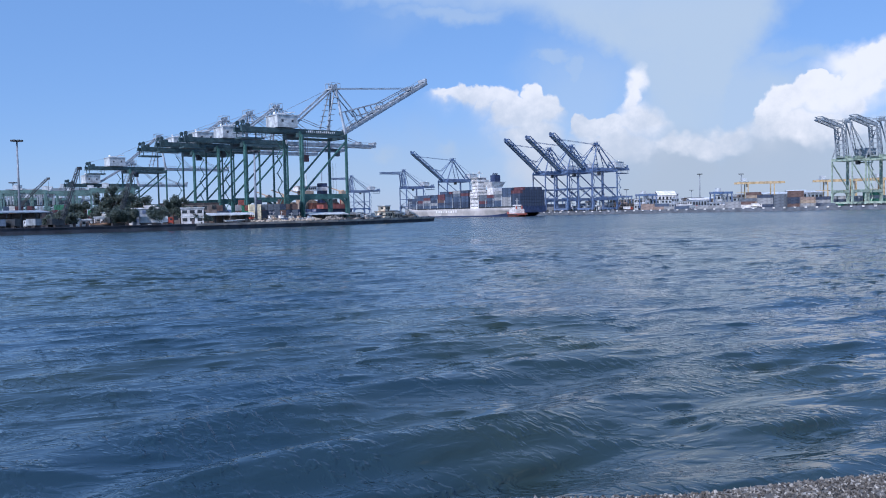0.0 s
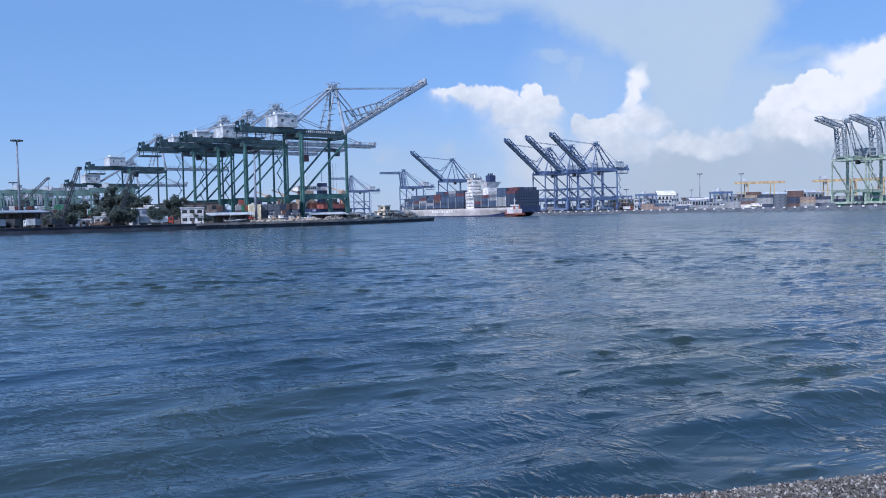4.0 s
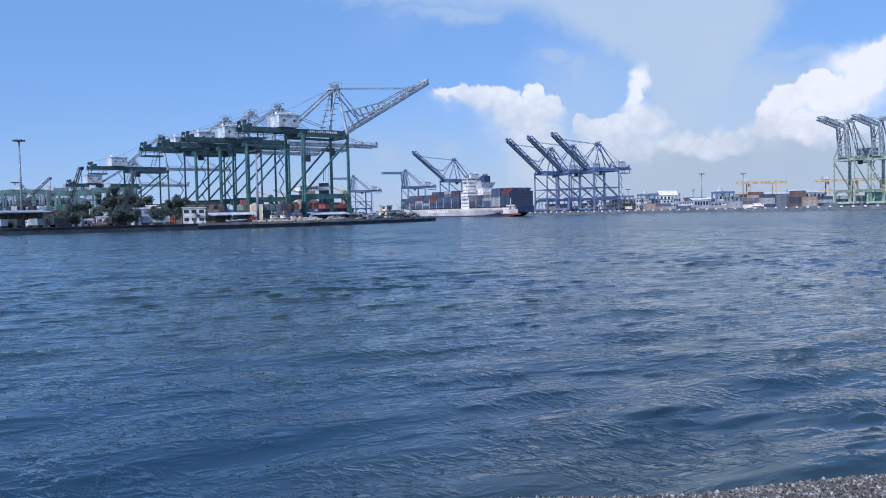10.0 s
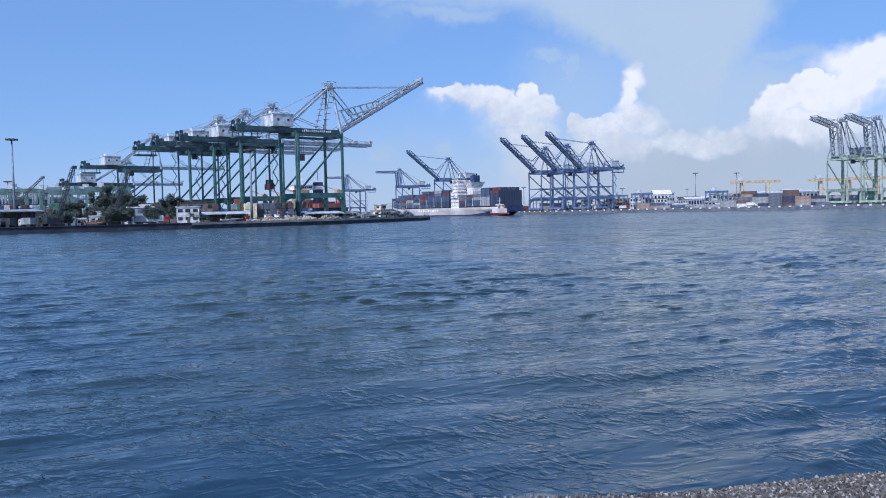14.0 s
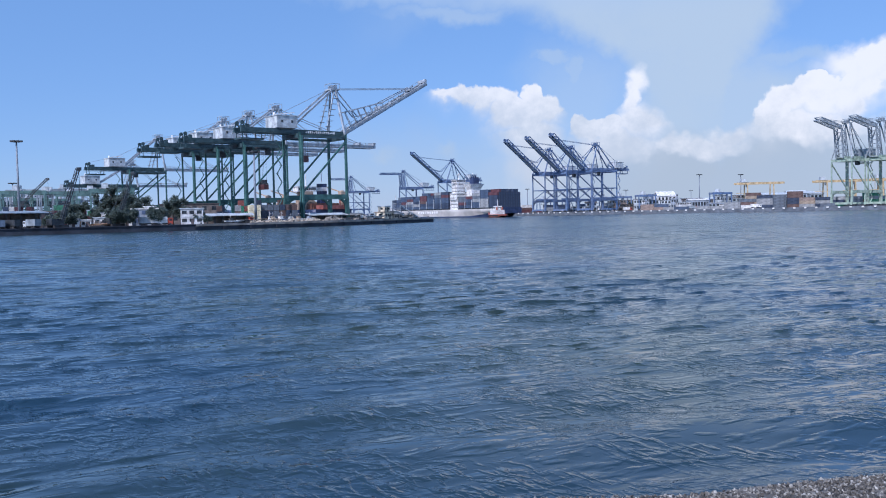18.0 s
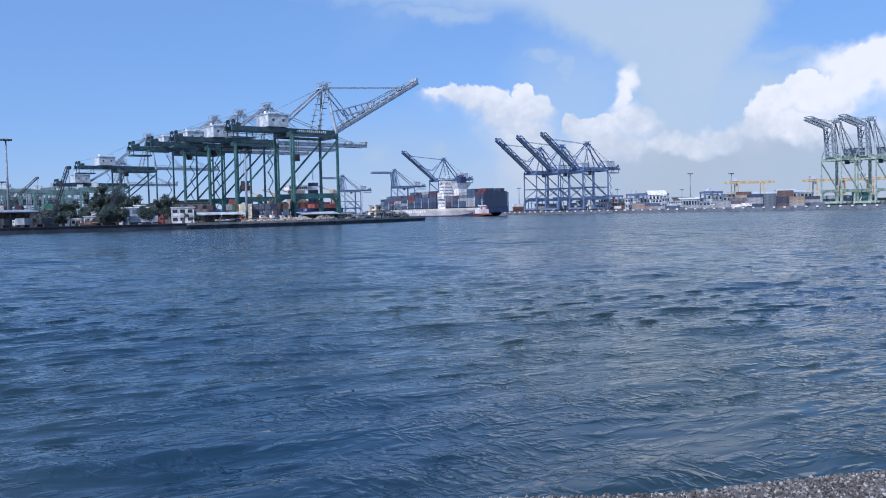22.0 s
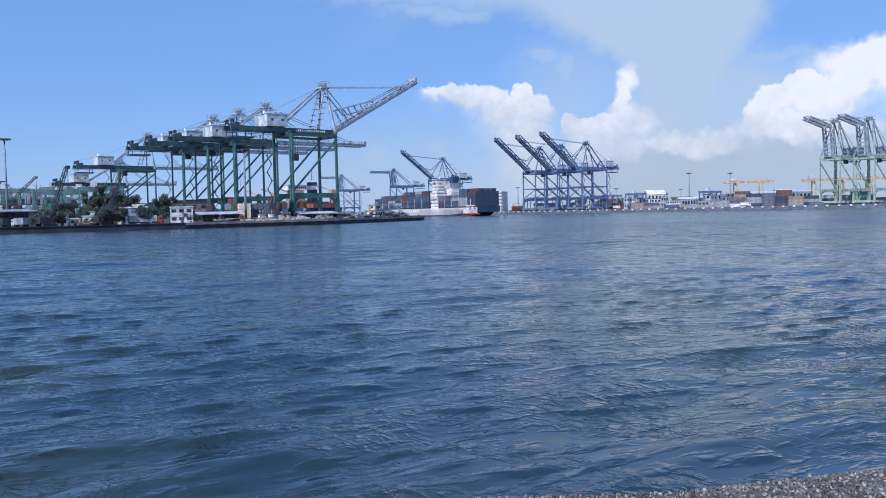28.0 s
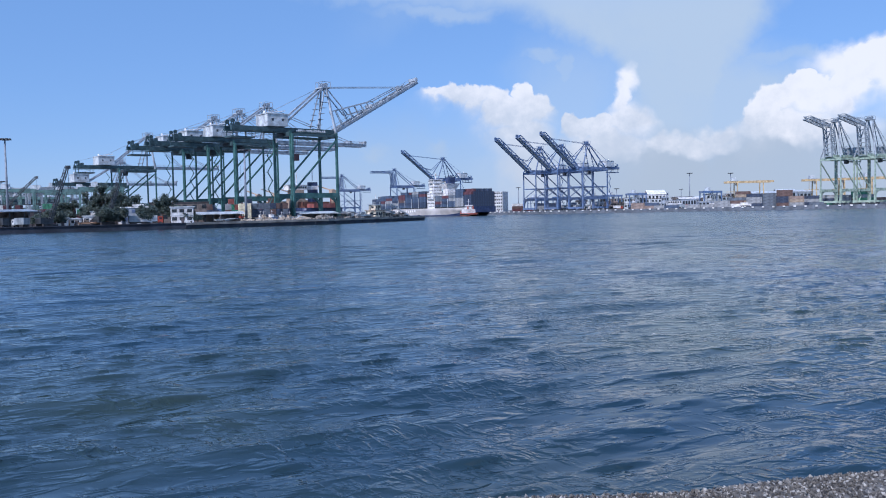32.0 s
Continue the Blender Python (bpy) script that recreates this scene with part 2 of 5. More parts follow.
ROOFDARK = paint("dark_roof", (0.07, 0.06, 0.065), 0.7)
BOX_COLORS = {"red": paint("red_container", (0.125, 0.045, 0.055)), "blue": paint("blue_container", (0.060, 0.095, 0.16)),
              "navy": paint("navy_container", (0.035, 0.055, 0.10)), "white": paint("white_container", (0.72, 0.72, 0.70)),
              "orange": paint("orange_container", (0.34, 0.20, 0.12)), "tan": paint("tan_container", (0.36, 0.29, 0.22)), "brown": paint("brown_container", (0.13, 0.082, 0.072)),
              "green": paint("green_container", (0.05, 0.24, 0.14)), "grey": paint("grey_container", (0.30, 0.32, 0.34)),
              "slate": paint("slate_container", (0.12, 0.15, 0.19)), "cream": paint("cream_container", (0.85, 0.73, 0.53), amount=0.08), "coral": paint("coral_container", (0.29, 0.090, 0.075)),
              # pink for the far stacks, paled so the colour carries the haze
              "pink": paint("hazed_pink_container", (0.29, 0.225, 0.195))}

# ================= building blocks =================


def link(name, bm, mat, parent=None, label=""):
    me = bpy.data.meshes.new(name)
    bm.to_mesh(me)
    bm.free()
    for q in (mat if isinstance(mat, (list, tuple)) else [mat]):
        me.materials.append(q)
    ob = new(name, me)
    ob.parent = parent
    if label:
        ob["label"] = label
    return ob


def part(name, bm, mat, parent, label=""):
    return link(name, bm, mat, parent, label)


def thing(name, at, turn=0.0, label="", category="", group="", kind=""):
    ob = new(name)
    ob.matrix_basis = pose(at[0], at[1], at[2], 0, 0, turn)
    ob.empty_display_size = 0.5
    return tagged(ob, label, category, group, kind)


def box(bm, x0, x1, y0, y1, z0, z1, mi=0):
    v = [bm.verts.new((x, y, z)) for z in (z0, z1) for x, y in ((x0, y0), (x1, y0), (x1, y1), (x0, y1))]
    for q in ((3, 2, 1, 0), (4, 5, 6, 7), (0, 1, 5, 4), (1, 2, 6, 5), (2, 3, 7, 6), (3, 0, 4, 7)):
        bm.faces.new([v[i] for i in q]).material_index = mi
    return v


def bar(bm, a, b, w, h=None, w2=None, mi=0):
    """A square bar from a to b; w across, h the other way, w2 the width at b."""
    a, b = Vector(a), Vector(b)
    h = h or w
    k = (w2 / w) if w2 else 1.0
    d = (b - a).normalized()
    side = d.cross(Vector((0, 0, 1)))
    side = Vector((1, 0, 0)) if side.length < 1e-4 else side.normalized()
    up = side.cross(d).normalized()
    ring = []
    for p, s in ((a, 1.0), (b, k)):
        ring.append([bm.verts.new(p + side * (sx * w * s / 2) + up * (sy * h * s / 2)) for sx, sy in ((-1, -1), (1, -1), (1, 1), (-1, 1))])
    r, q = ring
    for i in range(4):
        bm.faces.new((r[i], r[(i + 1) % 4], q[(i + 1) % 4], q[i])).material_index = mi
    bm.faces.new(r[::-1]).material_index = mi
    bm.faces.new(q).material_index = mi


def rod(bm, a, b, r, r2=None, n=8, mi=0):
    """A round bar."""
    a, b = Vector(a), Vector(b)
    r2 = r if r2 is None else r2
    d = (b - a).normalized()
    s = d.cross(Vector((0, 0, 1)))
    s = Vector((1, 0, 0)) if s.length < 1e-4 else s.normalized()
    u = s.cross(d)
    rings = [[bm.verts.new(p + (s * math.cos(2 * math.pi * i / n) + u * math.sin(2 * math.pi * i / n)) * q) for i in range(n)] for p, q in ((a, r), (b, r2))]
    for i in range(n):
        f = bm.faces.new((rings[0][i], rings[0][(i + 1) % n], rings[1][(i + 1) % n], rings[1][i]))
        f.material_index, f.smooth = mi, True
    bm.faces.new(rings[0][::-1]).material_index = mi
    bm.faces.new(rings[1]).material_index = mi


def prism(bm, outline, z0, z1, mi=0, mt=None):
    """An upright prism over an outline given anticlockwise."""
    lo = [bm.verts.new((x, y, z0)) for x, y in outline]
    hi = [bm.verts.new((x, y, z1)) for x, y in outline]
    n = len(outline)
    for i in range(n):
        bm.faces.new((lo[i], lo[(i + 1) % n], hi[(i + 1) % n], hi[i])).material_index = mi
    bm.faces.new(hi).material_index = mi if mt is None else mt
    bm.faces.new(lo[::-1]).material_index = mi


def truss(bm, a, b, width, depth, bays, chord=0.45, lace=0.22):
    """A lattice boom of four chords with lacing."""
    a, b = Vector(a), Vector(b)
    d = (b - a).normalized()
    s = Vector((0, 1, 0)) * (width / 2)
    up = d.cross(Vector((0, -1, 0))).normalized()
    if up.z < 0:
        up = -up
    up *= depth
    for q in (s, -s):
        bar(bm, a + q, b + q, chord, chord)
        bar(bm, a + q + up, b + q + up, chord * 0.7)
        for i in range(bays):
            p0, p1 = a.lerp(b, i / bays), a.lerp(b, (i + 1) / bays)
            bar(bm, p0 + q, p0 + q + up, lace)
            bar(bm, (p0 if i % 2 else p1) + q, (p1 if i % 2 else p0) + q + up, lace)
    for i in range(bays + 1):
        p = a.lerp(b, i / bays)
        bar(bm, p + s, p - s, lace)
        bar(bm, p + s + up, p - s + up, lace)

# ================= water and land =================
DRIFT = (1.5, -1.2)


def wave_height(x, y, cell):
    """A low swell, and on it short steep wavelets that stand apart on smooth water."""
    rng = np.random.RandomState(5)
    heading = math.atan2(DRIFT[1], DRIFT[0]) - 0.45
    z = np.zeros_like(x)
    for i in range(20):
        lam = 2.6 * 2.4 ** (i / 19)
        a = heading + rng.normal(0, 0.28)
        fade = np.clip(lam / (2.8 * cell) - 0.8, 0, 1)
        ph = 2 * math.pi / lam * (math.cos(a) * x + math.sin(a) * y) + rng.uniform(0, 6.28)
        z += 0.0140 * lam ** 0.5 * rng.uniform(0.5, 1.3) * fade * np.cos(ph)
    near = np.exp(-np.maximum(y - 4.0, 0) / 24.0)
    z1 = np.zeros_like(x)
    for short, ratio, count, tall in ((0.6, 2.4, 60, 0.035), (1.4, 2.0, 40, 0.055 * (0.26 + 0.74 * near))):
        chop = np.zeros_like(x)
        for i in range(count):
            lam = short * ratio ** (i / (count - 1))
            a = heading + rng.normal(0, 0.27)
            fade = np.clip(lam / (2.5 * cell) - 0.75, 0, 1)
            ph = 2 * math.pi / lam * (math.cos(a) * x + math.sin(a) * y) + rng.uniform(0, 6.28)
            chop += math.sqrt(2.0 / count) * fade * np.cos(ph)
        z1 += tall * 0.5 * (chop - 0.6 + np.sqrt((chop - 0.6) ** 2 + 0.02))
    patch = 0.8 + 0.35 * np.sin(x * 0.11 + 1.0) * np.sin(y * 0.085 + 0.06 * x)
    z1 *= patch
    lean = 2.4 * z1
    z = z * (0.62 + 1.0 * near)
    return lean * math.cos(heading), lean * math.sin(heading), z * patch + z1


def grid_mesh(name, X, Y, Z, mat):
    n, c = X.shape
    me = bpy.data.meshes.new(name)
    idx = np.arange(n * c).reshape(n, c)
    q = np.stack([idx[:-1, :-1], idx[:-1, 1:], idx[1:, 1:], idx[1:, :-1]], -1).reshape(-1, 4)
    me.vertices.add(n * c)
    me.vertices.foreach_set("co", np.stack([X, Y, Z], -1).reshape(-1).astype(np.float32))
    me.loops.add(q.size)
    me.loops.foreach_set("vertex_index", q.reshape(-1).astype(np.int32))
    me.polygons.add(len(q))
    me.polygons.foreach_set("loop_start", (np.arange(len(q)) * 4).astype(np.int32))
    me.polygons.foreach_set("use_smooth", np.ones(len(q), dtype=bool))
    me.update(calc_edges=True)
    me.validate()
    me.materials.append(mat)
    return new(name, me)


def water_sheet():
    rows, step, y = [], 0.16, 3.5
    while y < 4700:
        rows.append(y)
        y += step
        if y > 105:
            step *= 1.0085
    yy = np.array(rows)
    u = np.linspace(0, 1, 620)
    far = np.maximum(yy - 62, 0)
    x0, x1 = -84 - far * 1.05, 34 + far * 1.05
    X = x0[:, None] + (x1 - x0)[:, None] * u[None, :]
    Y = np.repeat(yy[:, None], len(u), 1)
    cell = np.maximum(np.gradient(yy)[:, None], (x1 - x0)[:, None] / len(u)) * np.ones_like(X)
    dx, dy, z = wave_height(X, Y, cell)
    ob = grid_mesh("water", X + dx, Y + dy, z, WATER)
    return tagged(ob, "choppy blue-green harbour water with small wind waves", "water", kind="structure")


water = water_sheet()

LAND = [(-900, -60), (-330, 190), (-152.6, 287), (-95, 322), (-46, 367), (-4.5, 452), (-21, 459), (-42, 403), (-520, 995), (-1500, 1500), (-1500, -60)]
FAR = [(-1500, 3300), (-700, 1990), (-214, 1300), (110, 772), (180, 720), (300, 616), (420, 545), (1500, 200), (2600, 200), (2600, 3300)]


def land(name, outline, top, wall_mat, label, top_mat):
    bm = bmesh.new()
    prism(bm, outline, -4.0, top, 0, 1)
    bmesh.ops.recalc_face_normals(bm, faces=bm.faces)
    return tagged(link(name, bm, [wall_mat, top_mat]), label, "ground", kind="structure")


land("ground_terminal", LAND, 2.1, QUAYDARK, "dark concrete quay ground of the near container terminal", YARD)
land("ground_far_shore", FAR, 3.0, QUAYGREY, "grey concrete quay of the far shore terminal", YARD)


def along(path, step):
    """Points every step metres along a line of points, with the heading."""
    out, rest = [], 0.0
    for (ax, ay), (bx, by) in zip(path, path[1:]):
        n = math.hypot(bx - ax, by - ay)
        d = rest
        while d < n:
            out.append((ax + (bx - ax) * d / n, ay + (by - ay) * d / n, math.atan2(by - ay, bx - ax)))
            d += step
        rest = d - n
    return out


# ================= cranes =================


def quay_crane(at, turn, lower, upper, label, group, gauge=24.0, width=15.0, deck=38.5, apex=61.5, apex_back=1.5, boom=57.5, boom_up=28.7,
               back=29.0, knee=0.0, house_at=-29.0, name="quay_crane", cab_at=-22.0, cab_mat=None, lettered=False, stout=1.0):
    """Ship-to-shore crane; x points to the water, origin at the ground between the waterside legs."""
    top = thing(name, at, turn, label, "crane", group)
    w = width / 2
    beam = GIRDER if lower is GREEN else lower
    portal = 11.0
    for x in (0.0, -gauge):
        for y in (-w, w):
            bm = bmesh.new()
            bar(bm, (x, y, 0.9), (x, y, portal), 2.1 * stout, 1.8 * stout, 1.7 * stout)
            bar(bm, (x, y, portal), (x, y, deck + 1.5), 1.2 * stout, 1.25 * stout, 1.1 * stout)
            inner = 1.0 if x < 0 else -1.0
            for k in range(4):
                a, b = k / 4, (k + 1) / 4
                bend = [(x + inner * (0.5 + 4.2 * q * q), y, portal - 6.0 + 5.6 * q ** 0.6) for q in (a, b)]
                bar(bm, bend[0], bend[1], 1.5 * stout, 1.2 * stout)
            part("leg", bm, lower, top)
            bm = bmesh.new()
            for k in range(4):
                rod(bm, (x - 0.5, y - 3 + 2 * k, 0.45), (x + 0.5, y - 3 + 2 * k, 0.45), 0.45, n=10)
            box(bm, x - 0.55, x + 0.55, y - 3.6, y + 3.6, 0.6, 1.5)
            part("bogie", bm, STEEL, top)
    for x in (0.0, -gauge):
        bm = bmesh.new()
        bar(bm, (x, -w, 2.2), (x, w, 2.2), 1.3, 1.6)
        part("sill_beam", bm, lower, top)
        bm = bmesh.new()
        bar(bm, (x, -w, deck), (x, w, deck), 1.4, 2.0)
        part("cross_beam", bm, beam, top)
    for y in (-w, w):
        bm = bmesh.new()
        bar(bm, (0, y, portal), (-gauge, y, portal), 1.5, 2.2)
        part("portal_beam", bm, lower, top)
        bm = bmesh.new()
        bar(bm, (0, y, deck - 2), (-gauge, y, portal + 1.2), 0.72, 0.72)
        part("diagonal_brace", bm, lower, top)
        bm = bmesh.new()
        bar(bm, (0, y, deck - 0.3), (-gauge, y, deck - 0.3), 0.9, 1.1)
        part("tie_beam", bm, beam, top)
    if lower is BLUE:
        for x in (0.0, -gauge):
            bm = bmesh.new()
            bar(bm, (x, -w, deck * 0.58), (x, w, deck * 0.58), 0.8, 0.9)
            part("mid_beam", bm, lower, top)
        for y in (-w, w):
            bm = bmesh.new()
            bar(bm, (0, y, deck * 0.58), (-gauge, y, deck * 0.58), 0.7, 0.8)
            bar(bm, (0, y, portal + 1), (-gauge * 0.5, y, deck * 0.58), 0.6)
            bar(bm, (-gauge, y, portal + 1), (-gauge * 0.5, y, deck * 0.58), 0.6)
            part("mid_beam", bm, lower, top)
    if lettered:
        for k in range(15):
            bm = bmesh.new()
            box(bm, -19 + k * 1.05, -18.35 + k * 1.05, -4.06, -4.0, deck + 1.5, deck + (2.5 if k % 4 else 2.2))
            part("lettering_bar", bm, WHITE, top)
    for y in (-3.4, 3.4):
        bm = bmesh.new()
        bar(bm, (1.5, y, deck + 2.0), (-gauge - back, y, deck + 2.0), 1.2, 2.0)
        part("girder", bm, beam, top)
    bm = bmesh.new()
    for k in range(8):
        x = 1.0 - (gauge + back) * k / 7.5
        bar(bm, (x, -3.4, deck + 2.2), (x, 3.4, deck + 2.2), 0.7, 0.9)
    for y in (-4.6, 4.6):
        box(bm, -gauge - back, 1.5, y - 0.4, y + 0.4, deck + 0.5, deck + 0.62)
        for k in range(19):
            x = -gauge - back + (gauge + back) * k / 18
            bar(bm, (x, y, deck + 0.6), (x, y, deck + 1.7), 0.12)
        bar(bm, (-gauge - back, y, deck + 1.7), (1.5, y, deck + 1.7), 0.1)
    part("walkway", bm, beam, top)
    # rear sheave frames and hanging tail platform
    xb = -gauge - back
    for y in (-2.6, 2.6):
        bm = bmesh.new()
        for x in (xb + 0.2, xb + 2.2):
            bar(bm, (x, y, deck + 2.9), (xb + 1.2, y, deck + 5.6), 0.45)
        rod(bm, (xb + 1.2, y - 0.4, deck + 5.0), (xb + 1.2, y + 0.4, deck + 5.0), 0.9, n=10)
        box(bm, xb + 2.6, xb + 4.4, y - 0.6, y + 0.6, deck + 2.9, deck + 4.4)
        part("sheave_frame", bm, beam, top)
    bm = bmesh.new()
    box(bm, xb, xb + 11, -3.2, 3.2, deck - 2.2, deck - 1.5)
    for x in (xb + 1, xb + 10):
        for y in (-3, 3):
            bar(bm, (x, y, deck - 1.6), (x, y, deck + 1.2), 0.3)
    part("tail_platform", bm, beam, top)
    # zigzag stair on a landside leg
    bm = bmesh.new()
    n = 9
    for k in range(n):
        z0, z1 = 3 + (deck - 4) * k / n, 3 + (deck - 4) * (k + 1) / n
        x0, x1 = (-gauge - 3.2, -gauge - 0.8) if k % 2 else (-gauge - 0.8, -gauge - 3.2)
        bar(bm, (x0, w + 1.2, z0), (x1, w + 1.2, z1), 0.7, 0.18)
        box(bm, min(x1, x1) - 0.7, x1 + 0.7, w + 0.6, w + 1.8, z1 - 0.08, z1 + 0.02)
    part("stairway", bm, lower, top)
    # machinery house
    bm = bmesh.new()
    box(bm, house_at - 5, house_at + 5, -5.4, 5.4, deck + 3.3, deck + 8.6)
    box(bm, house_at - 5.3, house_at + 5.3, -5.7, 5.7, deck + 8.6, deck + 8.95)
    house = part("machinery_house", bm, PALE if upper is not MISTGREY else MISTGREY, top, "pale machinery house")
    for x in (house_at - 2.5, house_at + 2.5):
        bm = bmesh.new()
        box(bm, x - 0.5, x + 0.5, -5.46, -5.38, deck + 5.6, deck + 6.7)
        part("vent", bm, STEEL, house)
    bm = bmesh.new()
    rod(bm, (house_at - 3, 1, deck + 8.9), (house_at - 3, 1, deck + 10.6), 0.5)
    bar(bm, (house_at - 4.5, -4, deck + 9.1), (house_at + 4.5, -4, deck + 10.4), 0.4)
    part("roof_hoist", bm, WHITE, house)
    # A-frame
    for y, ya in ((-w, -2.2), (w, 2.2)):
        bm = bmesh.new()
        bar(bm, (0, y, deck + 1), (-apex_back, ya, apex), 1.0, 1.0, 0.7)
        part("mast_leg", bm, upper, top)
        bm = bmesh.new()
        bar(bm, (-gauge - 2, y * 0.45, deck + 3.5), (-apex_back - 1, ya, apex), 0.8, 0.8)
        part("back_stay", bm, upper, top)
        bm = bmesh.new()
        bar(bm, (-apex_back - 6, ya * 1.6, deck + 3), (-apex_back - 0.5, ya, apex), 0.5, 0.5)
        for k in range(6):
            z = deck + 5 + k * (apex - deck - 7) / 6
            box(bm, -apex_back - 6.6 + k * 0.9, -apex_back - 4.0 + k * 0.9, ya * 1.6 - 0.8, ya * 1.6 + 0.8, z, z + 0.15)
        part("mast_ladder", bm, upper, top)
    bm = bmesh.new()
    box(bm, -apex_back - 2.6, -apex_back + 2.2, -2.8, 2.8, apex - 0.6, apex)
    part("apex_platform", bm, upper, top)
    for y in (-2.0, 0.0, 2.0):
        bm = bmesh.new()
        rod(bm, (-apex_back, y - 0.25, apex + 1.0), (-apex_back, y + 0.25, apex + 1.0), 1.0, n=12)
        part("sheave", bm, upper, top)
    lo, hi = -apex_back - 2.5, -apex_back + 2.1
    for p, q in (((lo, -2.8), (lo, 2.8)), ((hi, -2.8), (hi, 2.8)), ((lo, -2.8), (hi, -2.8)), ((lo, 2.8), (hi, 2.8))):
        bm = bmesh.new()
        bar(bm, (*p, apex + 2.4), (*q, apex + 2.4), 0.18)
        part("hand_rail", bm, upper, top)
    for x in (lo, hi):
        for y in (-2.8, 0, 2.8):
            bm = bmesh.new()
            bar(bm, (x, y, apex), (x, y, apex + 2.4), 0.18)
            part("rail_post", bm, upper, top)
    bm = bmesh.new()
    post = Vector((-gauge - 4, 3.0, deck + 10.5))
    bar(bm, (-apex_back, 2.0, apex + 0.6), post, 0.22)
    bar(bm, post, (-gauge - 4, 3.0, deck + 3.0), 0.35)
    bar(bm, post, (-gauge - back + 1.2, 2.6, deck + 5.6), 0.16)
    part("hoist_rope", bm, upper, top)
    # boom
    c, s = math.cos(radians(boom_up)), math.sin(radians(boom_up))
    hinge = Vector((2.0, 0, deck + 2.0))
    bm = bmesh.new()
    if knee:
        k = hinge + Vector((2.0, 0, knee))
        truss(bm, hinge, k, 6.6, 3.4, 7, 0.9, 0.55)
        tip = k + Vector((boom * c, 0, boom * s))
        truss(bm, k, tip, 6.2, 2.2, 7, 0.9, 0.5)
        ends = [k, tip]
    else:
        tip = hinge + Vector((boom * c, 0, boom * s))
        n = Vector((-s, 0, c))
        if upper is BLUE:
            truss(bm, hinge, tip, 5.2, 2.6, 9, 0.8, 0.42)
        for y in (-2.6, 2.6):
            if upper is not BLUE:
                bar(bm, hinge + Vector((0, y, 0)), tip + Vector((0, y, 0)), 0.9, 1.7)
            rail = 1.9 * n + Vector((0, y * 1.35, 0))
            bar(bm, hinge + rail, tip + rail, 0.14)
            for q in range(17):
                p = hinge.lerp(tip, q / 16)
                bar(bm, p + 0.8 * n + Vector((0, y * 1.35, 0)), p + rail, 0.12)
        for q in range(11):
            p = hinge.lerp(tip, 0.03 + q / 10.4)
            if upper is not BLUE:
                bar(bm, p + Vector((0, -2.6, 0)), p + Vector((0, 2.6, 0)), 0.9, 1.2)
        for q in (0.45, 0.82, 0.99):
            p = hinge.lerp(tip, q)
            box(bm, p.x - 0.7, p.x + 0.7, -2.8, 2.8, p.z + 0.9, p.z + 2.3)
        bar(bm, tip - Vector((0.5, 0, 0.5)), tip + Vector((1.2, 0, 2.6)), 2.0, 0.8)
        ends = [hinge.lerp(tip, 0.42), hinge.lerp(tip, 0.86)]
    part("boom", bm, upper, top)
    if upper is BLUE and not knee:
        bm = bmesh.new()
        bar(bm, hinge.lerp(tip, 0.04), hinge.lerp(tip, 0.96), 2.6, 0.5)
        part("boom_walkway", bm, PALE, top, "pale trolley walkway inside the boom")
    if boom_up > 10 and not knee and upper is not BLUE:
        lift = Vector((-s, 0, c))
        for y in (-2.4, 2.4):
            bm = bmesh.new()
            side = Vector((0, y, 0))
            bar(bm, hinge.lerp(tip, 0.10) + lift * 8.5 + side, hinge.lerp(tip, 0.48) + lift * 3.4 + side, 0.5)
            for q in range(7):
                p = hinge.lerp(tip, 0.10 + 0.38 * q / 6)
                bar(bm, p + side, p + lift * (8.5 - 5.1 * q / 6) + side, 0.28)
            bar(bm, hinge.lerp(tip, 0.48) + lift * 3.4 + side, hinge.lerp(tip, 0.86) + lift * 2.4 + side, 0.4)
            part("stay_frame", bm, upper, top)
    a = Vector((-apex_back, 0, apex))
    for y in (-1.9, 1.9):
        for i, e in enumerate(ends):
            bm = bmesh.new()
            if i == 0 and boom_up > 10 and not knee:
                mid = a.lerp(e, 0.55) + Vector((-1.5, 0, -7.0))
                bar(bm, a + Vector((0, y, 0)), mid + Vector((0, y, 0)), 0.42)
                bar(bm, mid + Vector((0, y, 0)), e + Vector((0, y, 1)), 0.42)
            else:
                bar(bm, a + Vector((0, y, 0)), e + Vector((0, y, 1)), 0.30)
            part("boom_tie", bm, upper, top)
    # trolley, cab and ropes
    bm = bmesh.new()
    box(bm, cab_at - 3, cab_at + 3, -2.6, 2.6, deck - 0.6, deck + 0.5)
    trolley = part("trolley", bm, STEEL, top)
    bm = bmesh.new()
    low = 11.4 if cab_mat else 3.4
    box(bm, cab_at + 3.2, cab_at + 5.8, -1.2, 1.2, deck - low, deck - low + 3.0)
    for y in (-0.9, 0.9):
        for x in (cab_at + 3.6, cab_at + 5.4):
            bar(bm, (x, y, deck - low + 3.0), (x, y, deck), 0.12)
    part("cab", bm, cab_mat or STEEL, trolley, "dark red-brown driver's cab" if cab_mat else "")
    bm = bmesh.new()
    bar(bm, (-gauge, -w - 1.4, 1), (-gauge, -w - 1.4, deck), 0.9)
    for k in range(12):
        z = 2 + k * (deck - 4) / 12
        bar(bm, (-gauge, -w - 2.0, z), (-gauge, -w - 0.6, z + (deck - 4) / 12), 0.35)
    part("lift_shaft", bm, lower, top)
    return top


LOAD = []


